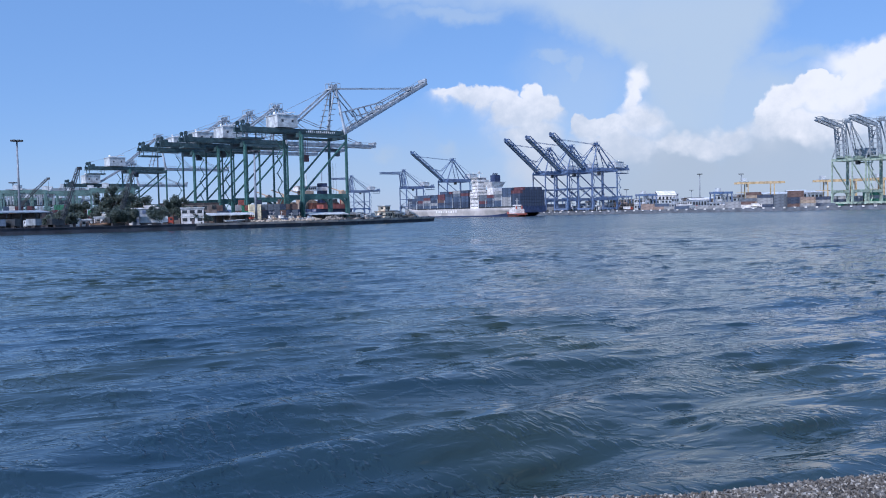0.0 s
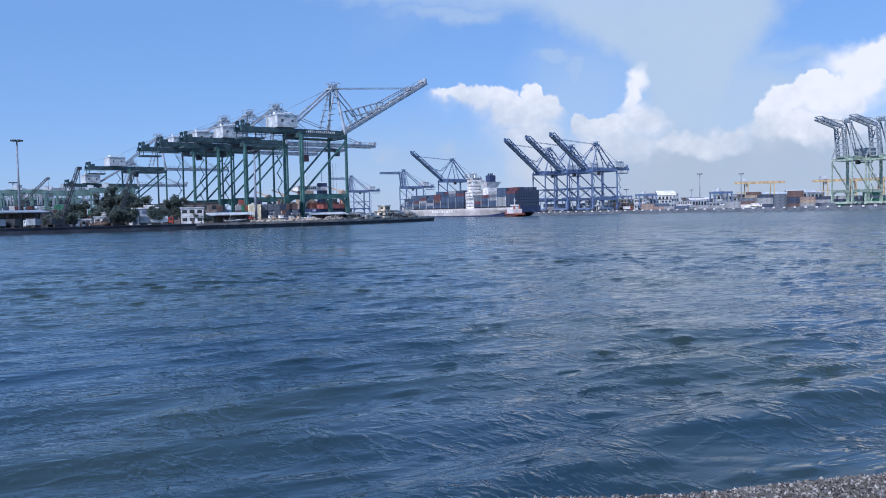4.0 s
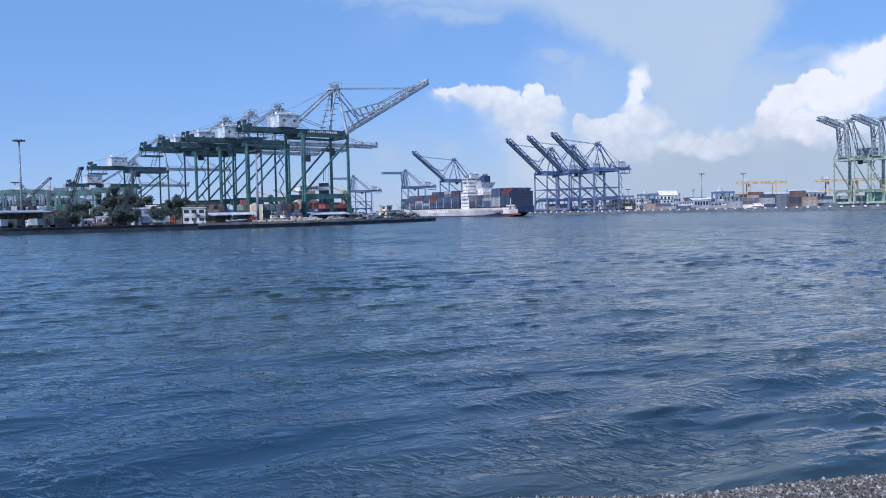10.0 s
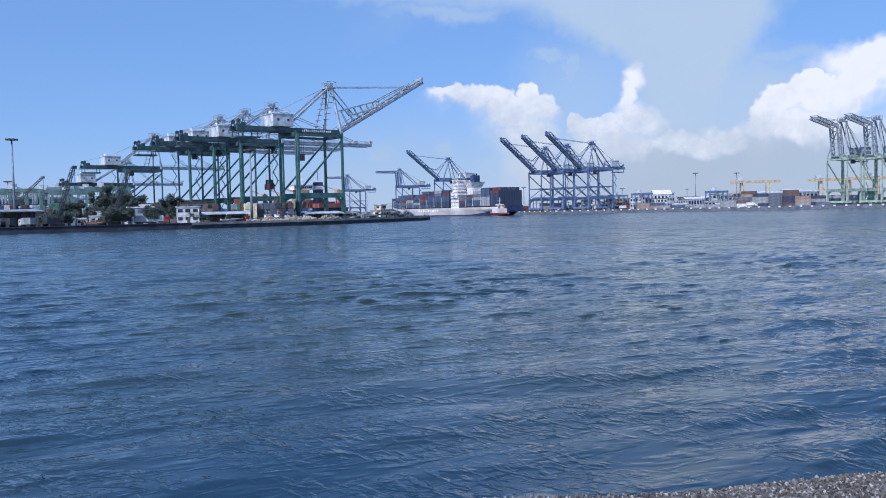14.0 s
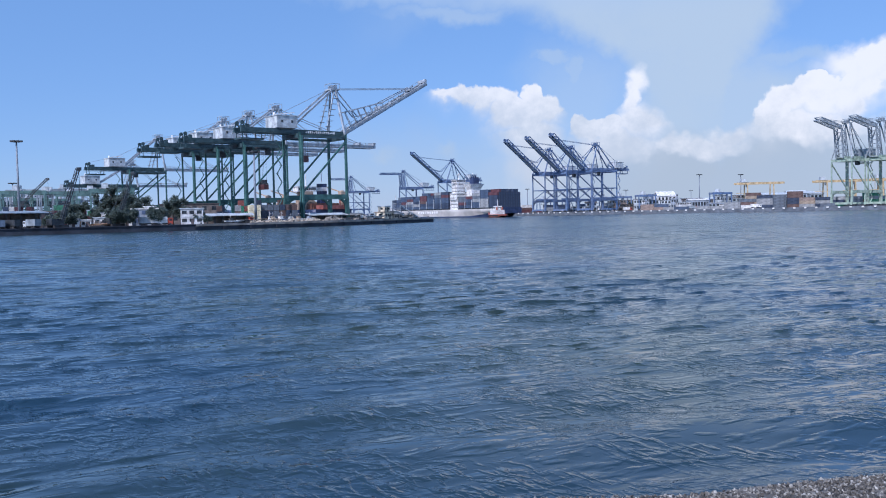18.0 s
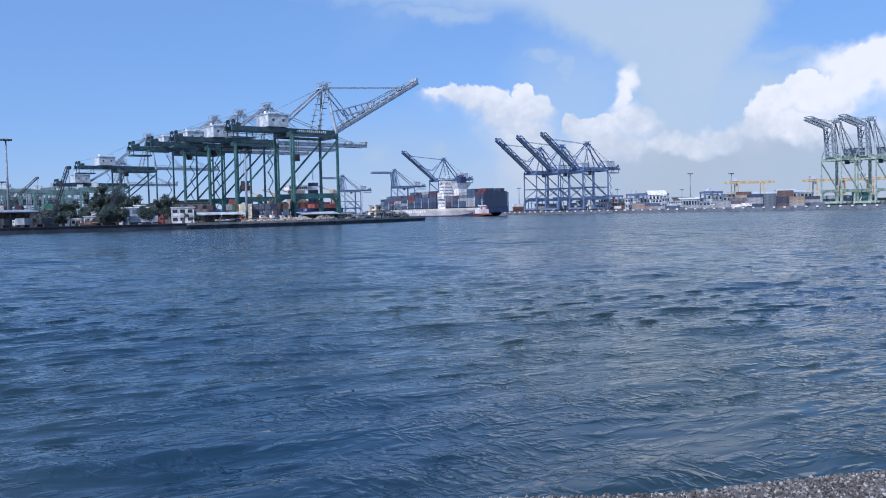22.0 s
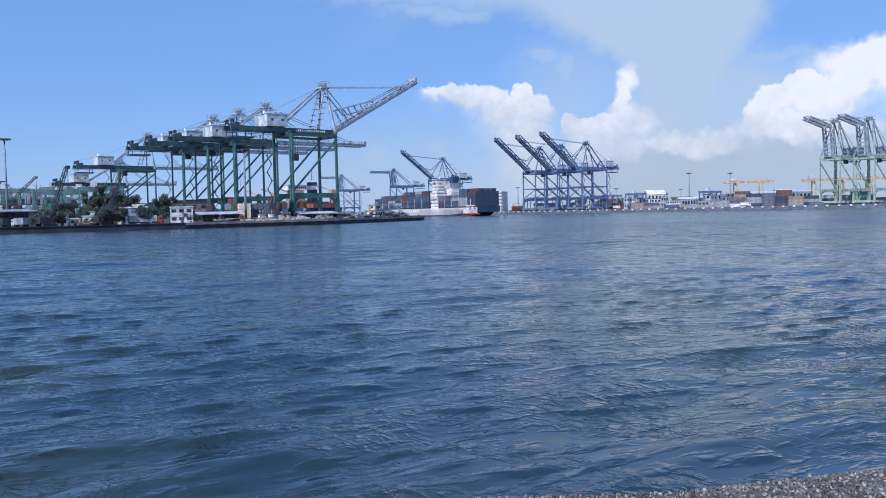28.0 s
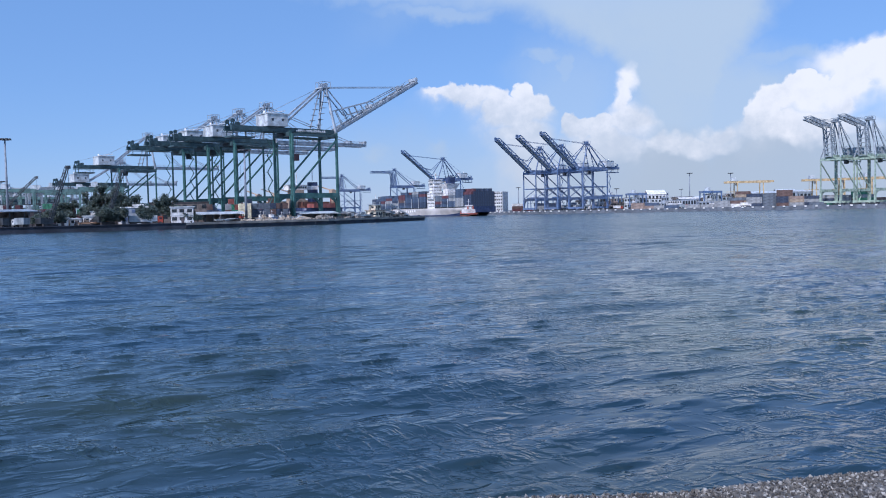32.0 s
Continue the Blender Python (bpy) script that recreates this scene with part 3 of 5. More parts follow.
def loaded_trolley(crane):
    """A second trolley on this crane that carries a red container landward."""
    bm = bmesh.new()
    box(bm, -3, 3, -2.4, 2.4, 37.4, 38.6)
    box(bm, 2.0, 4.2, -1.0, 1.0, 34.6, 37.3)
    trolley = part("load_trolley", bm, STEEL, crane)
    bm = bmesh.new()
    box(bm, -1.3, 1.3, -3.05, 3.05, 14.6, 17.2)
    for y in np.arange(-2.9, 3.0, 0.58):
        box(bm, -1.36, 1.36, y - 0.12, y + 0.12, 14.75, 17.05)
    load = part("hoisted_container", bm, DARKRED, trolley, "red container on the hoist")
    bm = bmesh.new()
    box(bm, -1.2, 1.2, -3.05, 3.05, 17.3, 17.8)
    box(bm, -1.4, 1.4, -1.6, 1.6, 17.8, 19.6)
    for x in (-1.1, 1.1):
        for y in (-1.4, 1.4):
            rod(bm, (x, y, 19.4), (x, y, 39.0), 0.05, n=5)
    sp = part("spreader", bm, STEEL, trolley)
    LOAD.extend((trolley, load, sp))


def cranes():
    u, v = Vector((0.774, 0.633)), Vector((-0.633, 0.774))
    home = Vector((-48.75, 394.8))
    first = quay_crane((*home, 2.1), 39.3, GREEN, BOOMGREY, "tall dark green quay crane with pale boom half raised", "green quay cranes", cab_mat=DARKRED, lettered=True, back=26.5, stout=0.85)
    p = home + v * 56
    second = quay_crane((*p, 2.1), 39.3, GREEN, BOOMGREY, "tall dark green quay crane with pale boom lowered flat", "green quay cranes", boom_up=0.0, boom=57, apex=58.5, stout=0.66)
    p = home + v * 87
    copy_thing(second, pose(*p, 2.1, 0, 0, 39.3))
    p = home + v * 119
    quay_crane((*p, 2.1), 39.3, GREEN, BOOMGREY, "tall green quay crane with lowered boom and open stairs", "green quay cranes", boom_up=0.0, boom=57, back=27, apex=58.5, stout=0.62)
    loaded_trolley(second)
    p = home + v * 222
    small = quay_crane((*p, 2.1), 39.3, GREEN, BOOMGREY, "smaller dark green quay crane with lowered boom", "green quay cranes", deck=34, apex=57, stout=0.7, boom_up=0, boom=45, back=25, house_at=-31, name="quay_crane")
    p = home + v * 275
    quay_crane((*p, 2.1), 39.3, GREEN, BOOMGREY, "low old dark green quay crane behind the trees", "green quay cranes", deck=25, apex=43, stout=0.7, boom_up=0, boom=36, back=24, house_at=-31)
    p = home + v * 430
    old = quay_crane((*p, 2.1), 39.3, GREEN, SLATE, "low weathered quay crane far along the terminal", "green quay cranes", deck=18, apex=30, boom_up=0, boom=30, back=20, house_at=-29)
    for d in (500, 575, 650):
        p = home + v * d
        copy_thing(old, pose(*p, 2.1, 0, 0, 39.3))
    bl = "blue steel quay crane with its boom half raised"
    near = Vector((132.6, 769.4))
    b = quay_crane((*near, 3.0), -145.2, BLUE, BLUE, bl, "blue quay cranes", gauge=32, width=18, boom=49, boom_up=36.5, deck=37.0, apex=61.5, apex_back=14, back=22, house_at=-40, stout=0.78)
    for d in (33, 64, 230):
        p = near + Vector((-0.57, 0.82)) * d
        copy_thing(b, pose(*p, 3.0, 0, 0, -145.2))
    g = quay_crane((-57, 1234, 3.0), -145.2, BLUE, BLUE, "far blue-grey quay crane with a cranked boom held flat", "cranked quay cranes", gauge=30, width=18,
                   boom=34, boom_up=0, knee=19, apex=64, back=24, house_at=-38)
    copy_thing(g, pose(-150, 1380, 3.0, 0, 0, -145.2))
    r = quay_crane((306, 638, 3.0), -155, SEAGREEN, MISTGREY, "pale green quay crane with a cranked boom tipped upward", "cranked quay cranes", gauge=18,
                   width=18, boom=22.5, boom_up=15, knee=22, deck=35, apex=64, apex_back=6, back=12, house_at=-26, stout=0.7)
    copy_thing(r, pose(327, 628, 3.0, 0, 0, -155))


cranes()

# ================= containers =================
LONG, WIDE, TALL = 12.19, 2.44, 2.59


def container_mesh(key, mat):
    """A ribbed steel box with corner posts and door bars."""
    bm = bmesh.new()
    box(bm, 0.1, LONG - 0.1, 0.06, WIDE - 0.06, 0.1, TALL - 0.06)
    for x in (0, LONG - 0.18):
        for y in (0, WIDE - 0.18):
            box(bm, x, x + 0.18, y, y + 0.18, 0, TALL)
    for z in (0.0, TALL - 0.14):
        for y in (0, WIDE - 0.12):
            box(bm, 0, LONG, y, y + 0.12, z, z + 0.14)
    for k in range(1, 14):
        x = LONG * k / 14
        for y in (0.01, WIDE - 0.07):
            box(bm, x - 0.12, x + 0.12, y, y + 0.06, 0.15, TALL - 0.15)
    for y in (0.5, 1.0, 1.44, 1.94):
        box(bm, LONG - 0.1, LONG - 0.03, y - 0.04, y + 0.04, 0.1, TALL - 0.1)
    me = bpy.data.meshes.new("container_" + key)
    bm.to_mesh(me)
    bm.free()
    me.materials.append(mat)
    return me


BOXES = {k: container_mesh(k, m) for k, m in BOX_COLORS.items()}


def container(key, m, parent=None, group="stacked containers"):
    ob = new("shipping_container", BOXES[key])
    ob.matrix_basis = m
    ob.parent = parent
    if not parent:
        tagged(ob, key + " steel shipping container with ribbed sides", "container", group)
    return ob


def stack(x, y, z, turn, rows, cols, tiers, keys, seed, group, gap=0.35, thin=1.0):
    """A block of containers; tiers high, thinned a little at the top."""
    rng = random.Random(seed)
    base = pose(x, y, z, 0, 0, turn)
    for i in range(cols):
        for j in range(rows):
            n = tiers - (rng.random() < 0.35 * thin) - (rng.random() < 0.15 * thin)
            for k in range(max(1, n)):
                container(rng.choice(keys), base @ pose(i * (LONG + gap), j * (WIDE + 0.2), k * TALL), None, group)


# ================= ships =================


def hull(bm, length, beam, deck, bow_rise=4.0, stern=0.82, keel=-2.0, n=26, boot=1.2, sweep=0.0):
    """A ship's hull: x forward from the stern, flared bow, rounded stern."""
    def half(x, lo):
        t = x / length
        b = 1.0
        if t > 0.72:
            b = max(0.0, 1 - ((t - 0.72) / 0.28) ** (1.6 if lo else 2.3))
        if t < 0.22:
            b = min(b, stern + (1 - stern) * (t / 0.22) ** 0.6) if not lo else min(b, 0.55 + 0.45 * (t / 0.22) ** 0.8)
        return b * beam / 2
    rings = []
    for i in range(n + 1):
        x = length * i / n
        t = i / n
        zd = deck + bow_rise * max(0, (t - 0.8) / 0.2) ** 1.5
        zk = keel + (deck * 0.55 - keel) * max(0, 1 - t / 0.07)
        pts = []
        for lo, z in ((True, zk), (True, max(zk + 0.05, boot + sweep * max(0, 1 - t / 0.2))), (False, (zd + boot) * 0.5 + 0.5), (False, zd)):
            over = (5.0 if not lo else 0.0) * max(0, (t - 0.9) / 0.1)
            pts.append((x + over, half(x, lo), z))
        rings.append([bm.verts.new((px, s * py, pz)) for s, q in ((1, pts), (-1, pts[::-1])) for px, py, pz in q])
    for a, b in zip(rings, rings[1:]):
        for k in range(7):
            f = bm.faces.new((a[k], a[k + 1], b[k + 1], b[k]))
            f.material_index = 1 if k in (0, 6) else 0
            f.smooth = k not in (3,)
    bm.faces.new(rings[0])
    bmesh.ops.recalc_face_normals(bm, faces=bm.faces)


def window_band(bm, x0, x1, y0, y1, z, h, n, face):
    """A row of panes on one face of a block; face 'x+','x-','y+','y-'."""
    for i in range(n):
        t0, t1 = (i + 0.15) / n, (i + 0.85) / n
        if face[0] == "x":
            x = x1 if face[1] == "+" else x0
            box(bm, x - 0.03, x + 0.03, y0 + (y1 - y0) * t0, y0 + (y1 - y0) * t1, z, z + h)
        else:
            y = y1 if face[1] == "+" else y0
            box(bm, x0 + (x1 - x0) * t0, x0 + (x1 - x0) * t1, y - 0.03, y + 0.03, z, z + h)


def panes(parent, x0, x1, y0, y1, z, h, n, face):
    """The same row as single panes, each a part of its own."""
    for i in range(n):
        bm = bmesh.new()
        t0, t1 = (i + 0.15) / n, (i + 0.85) / n
        if face[0] == "x":
            x = x1 if face[1] == "+" else x0
            box(bm, x - 0.03, x + 0.03, y0 + (y1 - y0) * t0, y0 + (y1 - y0) * t1, z, z + h)
        else:
            y = y1 if face[1] == "+" else y0
            box(bm, x0 + (x1 - x0) * t0, x0 + (x1 - x0) * t1, y - 0.03, y + 0.03, z, z + h)
        part("window", bm, GLASS, parent)


def container_ship():
    ship = thing("container_ship", (76.0, 689, 0), 122, "loaded container ship with light grey hull and white deckhouse under way", "ship")
    B = 27.5
    bm = bmesh.new()
    hull(bm, 212, B, 7.5, 4.0, 0.9, sweep=3.6)
    part("hull", bm, [HULLGREY, NAVY], ship, "light grey hull, dark below")
    # navy plate across the stern stands for the shade on that end
    bm = bmesh.new()
    box(bm, -0.35, -0.05, -B * 0.44, B * 0.44, 3.2, 8.6)
    part("transom", bm, NAVY, ship, "stern plate, its shade put in as dark blue")
    # deckhouse, bridge and funnel casing
    house = None
    for k in range(8):
        wide = 12.6 if k < 3 else 6.0 if k < 5 else 4.4
        inset = 1.5 if k < 3 else 2.5 if k < 5 else 3.4
        bm = bmesh.new()
        off = 0.0 if k < 3 else 7.5
        box(bm, 61 + inset, 77 - inset, off - wide, off + wide, 7.5 + k * 3, 10.5 + k * 3)
        storey = part("deckhouse_storey", bm, WHITE, ship, "" if k else "white many-storeyed deckhouse")
        house = house or storey
        bm = bmesh.new()
        box(bm, 60.8 + inset, 77.2 - inset, off - wide - 0.25, off + wide + 0.25, 10.3 + k * 3, 10.48 + k * 3)
        part("deck_edge", bm, WHITE, ship)
        panes(storey, 61.6 + inset, 76.4 - inset, -8, off + wide + 0.02, 8.9 + k * 3, 0.6, 6, "y+")
        panes(storey, 60.98 + inset, 73, off - wide + 0.4, off + wide - 0.4, 8.9 + k * 3, 0.6, 7, "x-")
    bm = bmesh.new()
    box(bm, 64.2, 73, 2.5, 12.5, 31.5, 34.6)
    box(bm, 63.9, 73.4, 2.1, 12.9, 34.6, 34.9)
    box(bm, 67.5, 70.5, -8, 13.6, 31.4, 32.8)
    bridge = part("bridge", bm, WHITE, ship)
    panes(bridge, 64.17, 73, 2.8, 12.2, 32.9, 1.2, 10, "x-")
    panes(bridge, 64.4, 73, -8, 12.52, 32.9, 1.2, 6, "y+")
    bm = bmesh.new()
    bar(bm, (68, 7.5, 34.8), (68, 7.5, 41), 0.9, 0.9, 0.5)
    bar(bm, (68, 3.5, 38.5), (68, 11.5, 38.5), 0.3)
    rod(bm, (68, 7.5, 39.4), (68, 7.5, 40), 1.4)
    part("radar_mast", bm, WHITE, ship)
    bm = bmesh.new()
    box(bm, 51, 59.5, -5, 5, 7.5, 25)
    lo = [bm.verts.new((x, y, 25)) for x, y in ((52, -5), (59, -5), (59, 5), (52, 5))]
    hi = [bm.verts.new((x, y, 30.4)) for x, y in ((49, -7.6), (61, -7.6), (61, 7.6), (49, 7.6))]
    for q in range(4):
        bm.faces.new((lo[q], lo[(q + 1) % 4], hi[(q + 1) % 4], hi[q]))
    bm.faces.new(hi)
    bm.faces.new(lo[::-1])
    part("engine_casing", bm, WHITE, ship)
    bm = bmesh.new()
    prism(bm, [(51, -3.2), (57, -3.2), (58.5, 0), (57, 3.2), (51, 3.2)], 30.4, 36.4)
    for y in (-2, 0, 2):
        rod(bm, (55, y, 36), (54, y, 38.2), 0.6)
    part("funnel", bm, NAVY, ship, "dark blue funnel")
    # deck cargo
    rng = random.Random(3)
    bays = [(2.0, 6), (15.0, 6), (27.5, 5), (38.5, 4), (49.5, 5)] + [(79 + 13.2 * k, h) for k, h in enumerate((6, 6, 5, 6, 5, 5, 5, 5, 4))]
    for bay, (x, h) in enumerate(bays):
        t = (x + 6) / 212
        cols = 10 if t < 0.72 else int(10 * (1 - ((t - 0.72) / 0.28) ** 2.3))
        for j in range(cols):
            outer = j in (0, cols - 1)
            n = h - (rng.random() < 0.25) * 1
            for k in range(n):
                if not outer and ((k < n - 1 and bay not in (0, 5)) or (bay == 4 and 1 < j < 8)):
                    continue
                # stern bay mostly navy: shade on its end faces put into box colours
                dark = bay == 0
                key = rng.choice(["navy"] if dark and (k < n - 1 or j < 8) else ["brown", "red"] if dark else ["red", "brown", "blue"] if bay == 8 and k > 1 else ["blue", "navy", "blue", "navy", "slate", "grey", "blue", "slate", "navy", "red"])
                y = (j - cols / 2) * 2.55
                container(key, pose(x, y, 8.6 + k * TALL), ship)["label"] = key + " container"
        bm = bmesh.new()
        for y in (-cols * 1.27, cols * 1.27):
            for q in (0.5, 12.0):
                box(bm, x + q - 0.4, x + q + 0.4, y - 0.3, y + 0.3, 7.4, 8.7)
        box(bm, x, x + 12.4, -cols * 1.2, cols * 1.2, 7.4, 8.55)
        part("hatch_cover", bm, STEEL, ship)
        bm = bmesh.new()
        for y in range(-5, 6, 2):
            bar(bm, (x + 12.7, y * 2.55, 8), (x + 12.7, y * 2.55, 8 + h * TALL * 0.6), 0.35)
        for q in (0.2, 0.4, 0.6):
            bar(bm, (x + 12.7, -12.6, 8 + h * TALL * q), (x + 12.7, 12.6, 8 + h * TALL * q), 0.3)
        part("lashing_bridge", bm, PALE, ship)
    for k in range(9):
        bm = bmesh.new()
        box(bm, 96 + 4.2 * k, 98.8 + 4.2 * k, B / 2 - 0.05, B / 2 + 0.06, 4.2, 6.2)
        part("lettering_bar", bm, WHITE, ship)
    # bow mast
    bm = bmesh.new()
    bar(bm, (203, 0, 10), (203, 0, 24), 0.8, 0.8, 0.4)
    part("foremast", bm, WHITE, ship)
    return ship


def tug():
    t = thing("tugboat", (64, 644, 0), 125, "orange-red harbour tug with white wheelhouse beside the ship's stern", "tugboat")
    bm = bmesh.new()
    hull(bm, 22, 9.0, 2.6, 1.6, 0.85, -1.2, 16, 0.4)
    part("hull", bm, [TUGRED, BLACK], t, "orange-red hull")
    bm = bmesh.new()
    box(bm, 3.8, 15.5, -3.6, 3.6, 2.4, 6.0)
    part("deckhouse", bm, WHITE, t, "white deckhouse")
    bm = bmesh.new()
    prism(bm, [(7, -2.8), (12.4, -2.2), (13.2, 0), (12.4, 2.2), (7, 2.8)], 5.4, 9.4)
    wheel = part("wheelhouse", bm, WHITE, t, "white wheelhouse")
    panes(wheel, 7.2, 12.0, -2.75, 2.75, 7.4, 1.0, 5, "y+")
    panes(wheel, 6.96, 12.6, -2.5, 2.5, 7.4, 1.0, 5, "x-")
    bm = bmesh.new()
    bar(bm, (9, 0, 9.4), (9, 0, 14.5), 0.4)
    bar(bm, (9, -1.5, 12.6), (9, 1.5, 12.6), 0.2)
    part("mast", bm, WHITE, t)
    for y in (-2.4, 2.4):
        bm = bmesh.new()
        rod(bm, (5.6, y, 5.4), (5.4, y, 8.4), 0.7, 0.6, 10)
        part("funnel", bm, TUGRED, t)
    bm = bmesh.new()
    for k in range(14):
        a = k / 13 * 20.5 + 0.8
        y = 4.5 if a < 15.8 else 4.5 * max(0.1, 1 - ((a / 22 - 0.72) / 0.28) ** 2)
        for s in (-1, 1):
            rod(bm, (a - 0.4, s * (y + 0.1), 1.6), (a + 0.4, s * (y + 0.1), 1.6), 0.55)
    part("fender", bm, BLACK, t)
    return t


SHIP, TUG = container_ship(), tug()


def docked_ship():
    s = thing("cargo_ship", (-58, 449, 0), 129.3, "moored cargo ship with rusty red and tan deck gear", "ship")
    bm = bmesh.new()
    hull(bm, 150, 25, 8, 3, 0.9)
    part("hull", bm, [NAVY, RUST], s, "dark blue hull")
    bm = bmesh.new()
    for k in range(4):
        box(bm, 27, 33, -5 + 0.5 * k, 5 - 0.5 * k, 8 + 2.6 * k, 10.61 + 2.6 * k)
    house = part("deckhouse", bm, WALLTAN, s, "tan deckhouse")
    bm = bmesh.new()
    box(bm, 27.5, 33, -6, 6, 18.4, 20.9)
    box(bm, 27.2, 33.3, -6.3, 6.3, 20.9, 21.2)
    part("bridge", bm, WHITE, s)
    panes(house, 27.47, 33, -5.5, 5.5, 19.2, 1.1, 9, "x-")
    for k in range(7):
        bm = bmesh.new()
        x = -2 + 9.5 * k
        if 20 < x < 34:
            continue
        box(bm, x, x + 7, -8, 8, 7.9, 10.2 + (k % 3) * 1.1)
        rod(bm, (x + 3.5, -5, 10), (x + 3.5, -5, 14.5), 0.5)
        part("hatch_coaming", bm, (BOX_COLORS["coral"], RUST, WALLTAN)[k % 3], s, "rusty red or tan hatch coaming")
    bm = bmesh.new()
    prism(bm, [(10, -2.0), (14, -2.0), (14, 2.0), (10, 2.0)], 8, 22)
    part("funnel", bm, NAVY, s, "dark blue funnel")
    bm = bmesh.new()
    box(bm, 9.8, 14.2, -2.2, 2.2, 18.0, 20)
    part("funnel_band", bm, WHITE, s)
    bm = bmesh.new()
    for x, q in ((12, 23), (29, 21), (32, 21)):
        bar(bm, (x, 0, q), (x, 0, q + 7), 0.35)
    part("mast", bm, WHITE, s)
    for x in (1, 45, 64, 86):
        bm = bmesh.new()
        rod(bm, (x, -6, 8), (x, -6, 18), 1.0)
        bar(bm, (x, -6, 17.0), (x + 14, -4, 20.5), 0.6)
        box(bm, x - 1.5, x + 1.5, -7.5, -4.5, 14, 17.4)
        part("deck_crane", bm, WALLTAN, s, "tan deck crane")
    return s


docked_ship()

# ================= the near quay: buildings, trees, masts, boats =================


def leaf_mat(name, color):
    mat, g, b = material(name, 0.7)
    rnd = g.node("ShaderNodeNewGeometry").outputs["Random Per Island"]
    c = g.mix(rnd, tuple(v * 0.7 for v in color) + (1,), tuple(v * 1.5 for v in color) + (1,))
    g.tree.links.new(c, b.inputs["Base Color"])
    thin = g.node("ShaderNodeBsdfTranslucent", {"Color": c}).outputs[0]
    both = g.node("ShaderNodeMixShader", (0.42, b.outputs[0], thin)).outputs[0]
    g.tree.links.new(both, g.tree.nodes["Material Output"].inputs["Surface"])
    return mat


RUBBLE = ground_mat("pale_rubble", (0.33, 0.31, 0.285), size=1.0)
BARK = ground_mat("bark", (0.10, 0.075, 0.055), size=2.0)
# leaf colour raised and blued, with haze painted into it
LEAF = leaf_mat("hazed_leaf", (0.120, 0.160, 0.140))


def tree(at, height, spread, seed, label="broad dark green tree with a dense uneven crown"):
    rng = random.Random(seed)
    t = thing("tree", at, 0, label, "tree", "quay trees")
    bm = bmesh.new()
    fork = Vector((rng.uniform(-0.4, 0.4), rng.uniform(-0.4, 0.4), height * 0.35))
    rod(bm, (0, 0, -0.2), fork, 0.05 * height * 0.6, 0.035 * height * 0.6)
    heads = []
    for i in range(19):
        a = i * 2.4 + rng.random()
        r = spread * rng.uniform(0.1, 0.85)
        tip = Vector((math.cos(a) * r, math.sin(a) * r, height * rng.uniform(0.36, 0.95)))
        rod(bm, fork, tip, 0.018 * height, 0.006 * height, 5)
        heads.append((tip, spread * rng.uniform(0.16, 0.36)))
    part("trunk", bm, BARK, t)
    bm = bmesh.new()
    for tip, r in heads:
        for k in range(300):
            d = Vector((rng.gauss(0, 1), rng.gauss(0, 1), rng.gauss(0, 0.8)))
            p = tip + d.normalized() * r * rng.uniform(0.1, 1.3)
            if p.z < height * 0.22:
                continue
            s = rng.uniform(0.14, 0.34)
            m = Euler((rng.uniform(-1, 1), rng.uniform(-1, 1), rng.uniform(0, 6.28))).to_matrix()
            vs = [bm.verts.new(p + m @ Vector((x * s, y * s, z * s))) for x, y, z in ((-1, -0.6, 0), (0.9, -0.7, 0.2), (1.0, 0.6, -0.1), (-0.2, 1.0, 0.25))]
            bm.faces.new(vs)
    part("crown", bm, LEAF, t)
    return t


def house(at, turn, sx, sy, h, wall, roof, label, floors=2, panes=5, slope=0.0, category="building", pane_mat=None, name="quay_building"):
    """Block with storeys, framed panes on two faces, a door and a roof with an overhang."""
    t = thing(name, at, turn, label, category)
    bm = bmesh.new()
    box(bm, 0, sx, 0, sy, 0, h)
    w = part("wall", bm, wall, t)
    bm = bmesh.new()
    if slope:
        prof = [(-0.6, h - 0.05), (sy / 2, h + slope), (sy + 0.6, h - 0.05), (sy + 0.6, h + 0.25), (sy / 2, h + slope + 0.35), (-0.6, h + 0.25)]
        ends = [[bm.verts.new((x, y, z)) for y, z in prof] for x in (-0.5, sx + 0.5)]
        for i in range(6):
            bm.faces.new((ends[0][i], ends[0][(i + 1) % 6], ends[1][(i + 1) % 6], ends[1][i]))
        bm.faces.new(ends[0][::-1])
        bm.faces.new(ends[1])
        bmesh.ops.recalc_face_normals(bm, faces=bm.faces)
    else:
        box(bm, -0.35, sx + 0.35, -0.35, sy + 0.35, h, h + 0.4)
    part("roof", bm, roof, t)
    fh = h / floors
    for f in range(floors):
        for i in range(panes):
            x = sx * (i + 0.5) / panes
            bm = bmesh.new()
            ww = min(1.0, sx / panes * 0.32)
            box(bm, x - ww, x + ww, -0.06, 0.05, f * fh + fh * 0.38, f * fh + fh * 0.8)
            part("window", bm, pane_mat or GLASS, w)
        bm = bmesh.new()
        box(bm, -0.06, 0.05, sy * 0.3, sy * 0.6, f * fh + fh * 0.38, f * fh + fh * 0.8)
        part("window", bm, pane_mat or GLASS, w)
        if f:
            bm = bmesh.new()
            box(bm, -0.12, sx + 0.12, -0.12, 0.1, f * fh - 0.12, f * fh + 0.1)
            part("string_course", bm, roof, t)
    bm = bmesh.new()
    box(bm, sx * 0.46, sx * 0.46 + 1.1, -0.09, 0.06, 0, 2.1)
    part("door", bm, ROOFDARK, w)
    return t


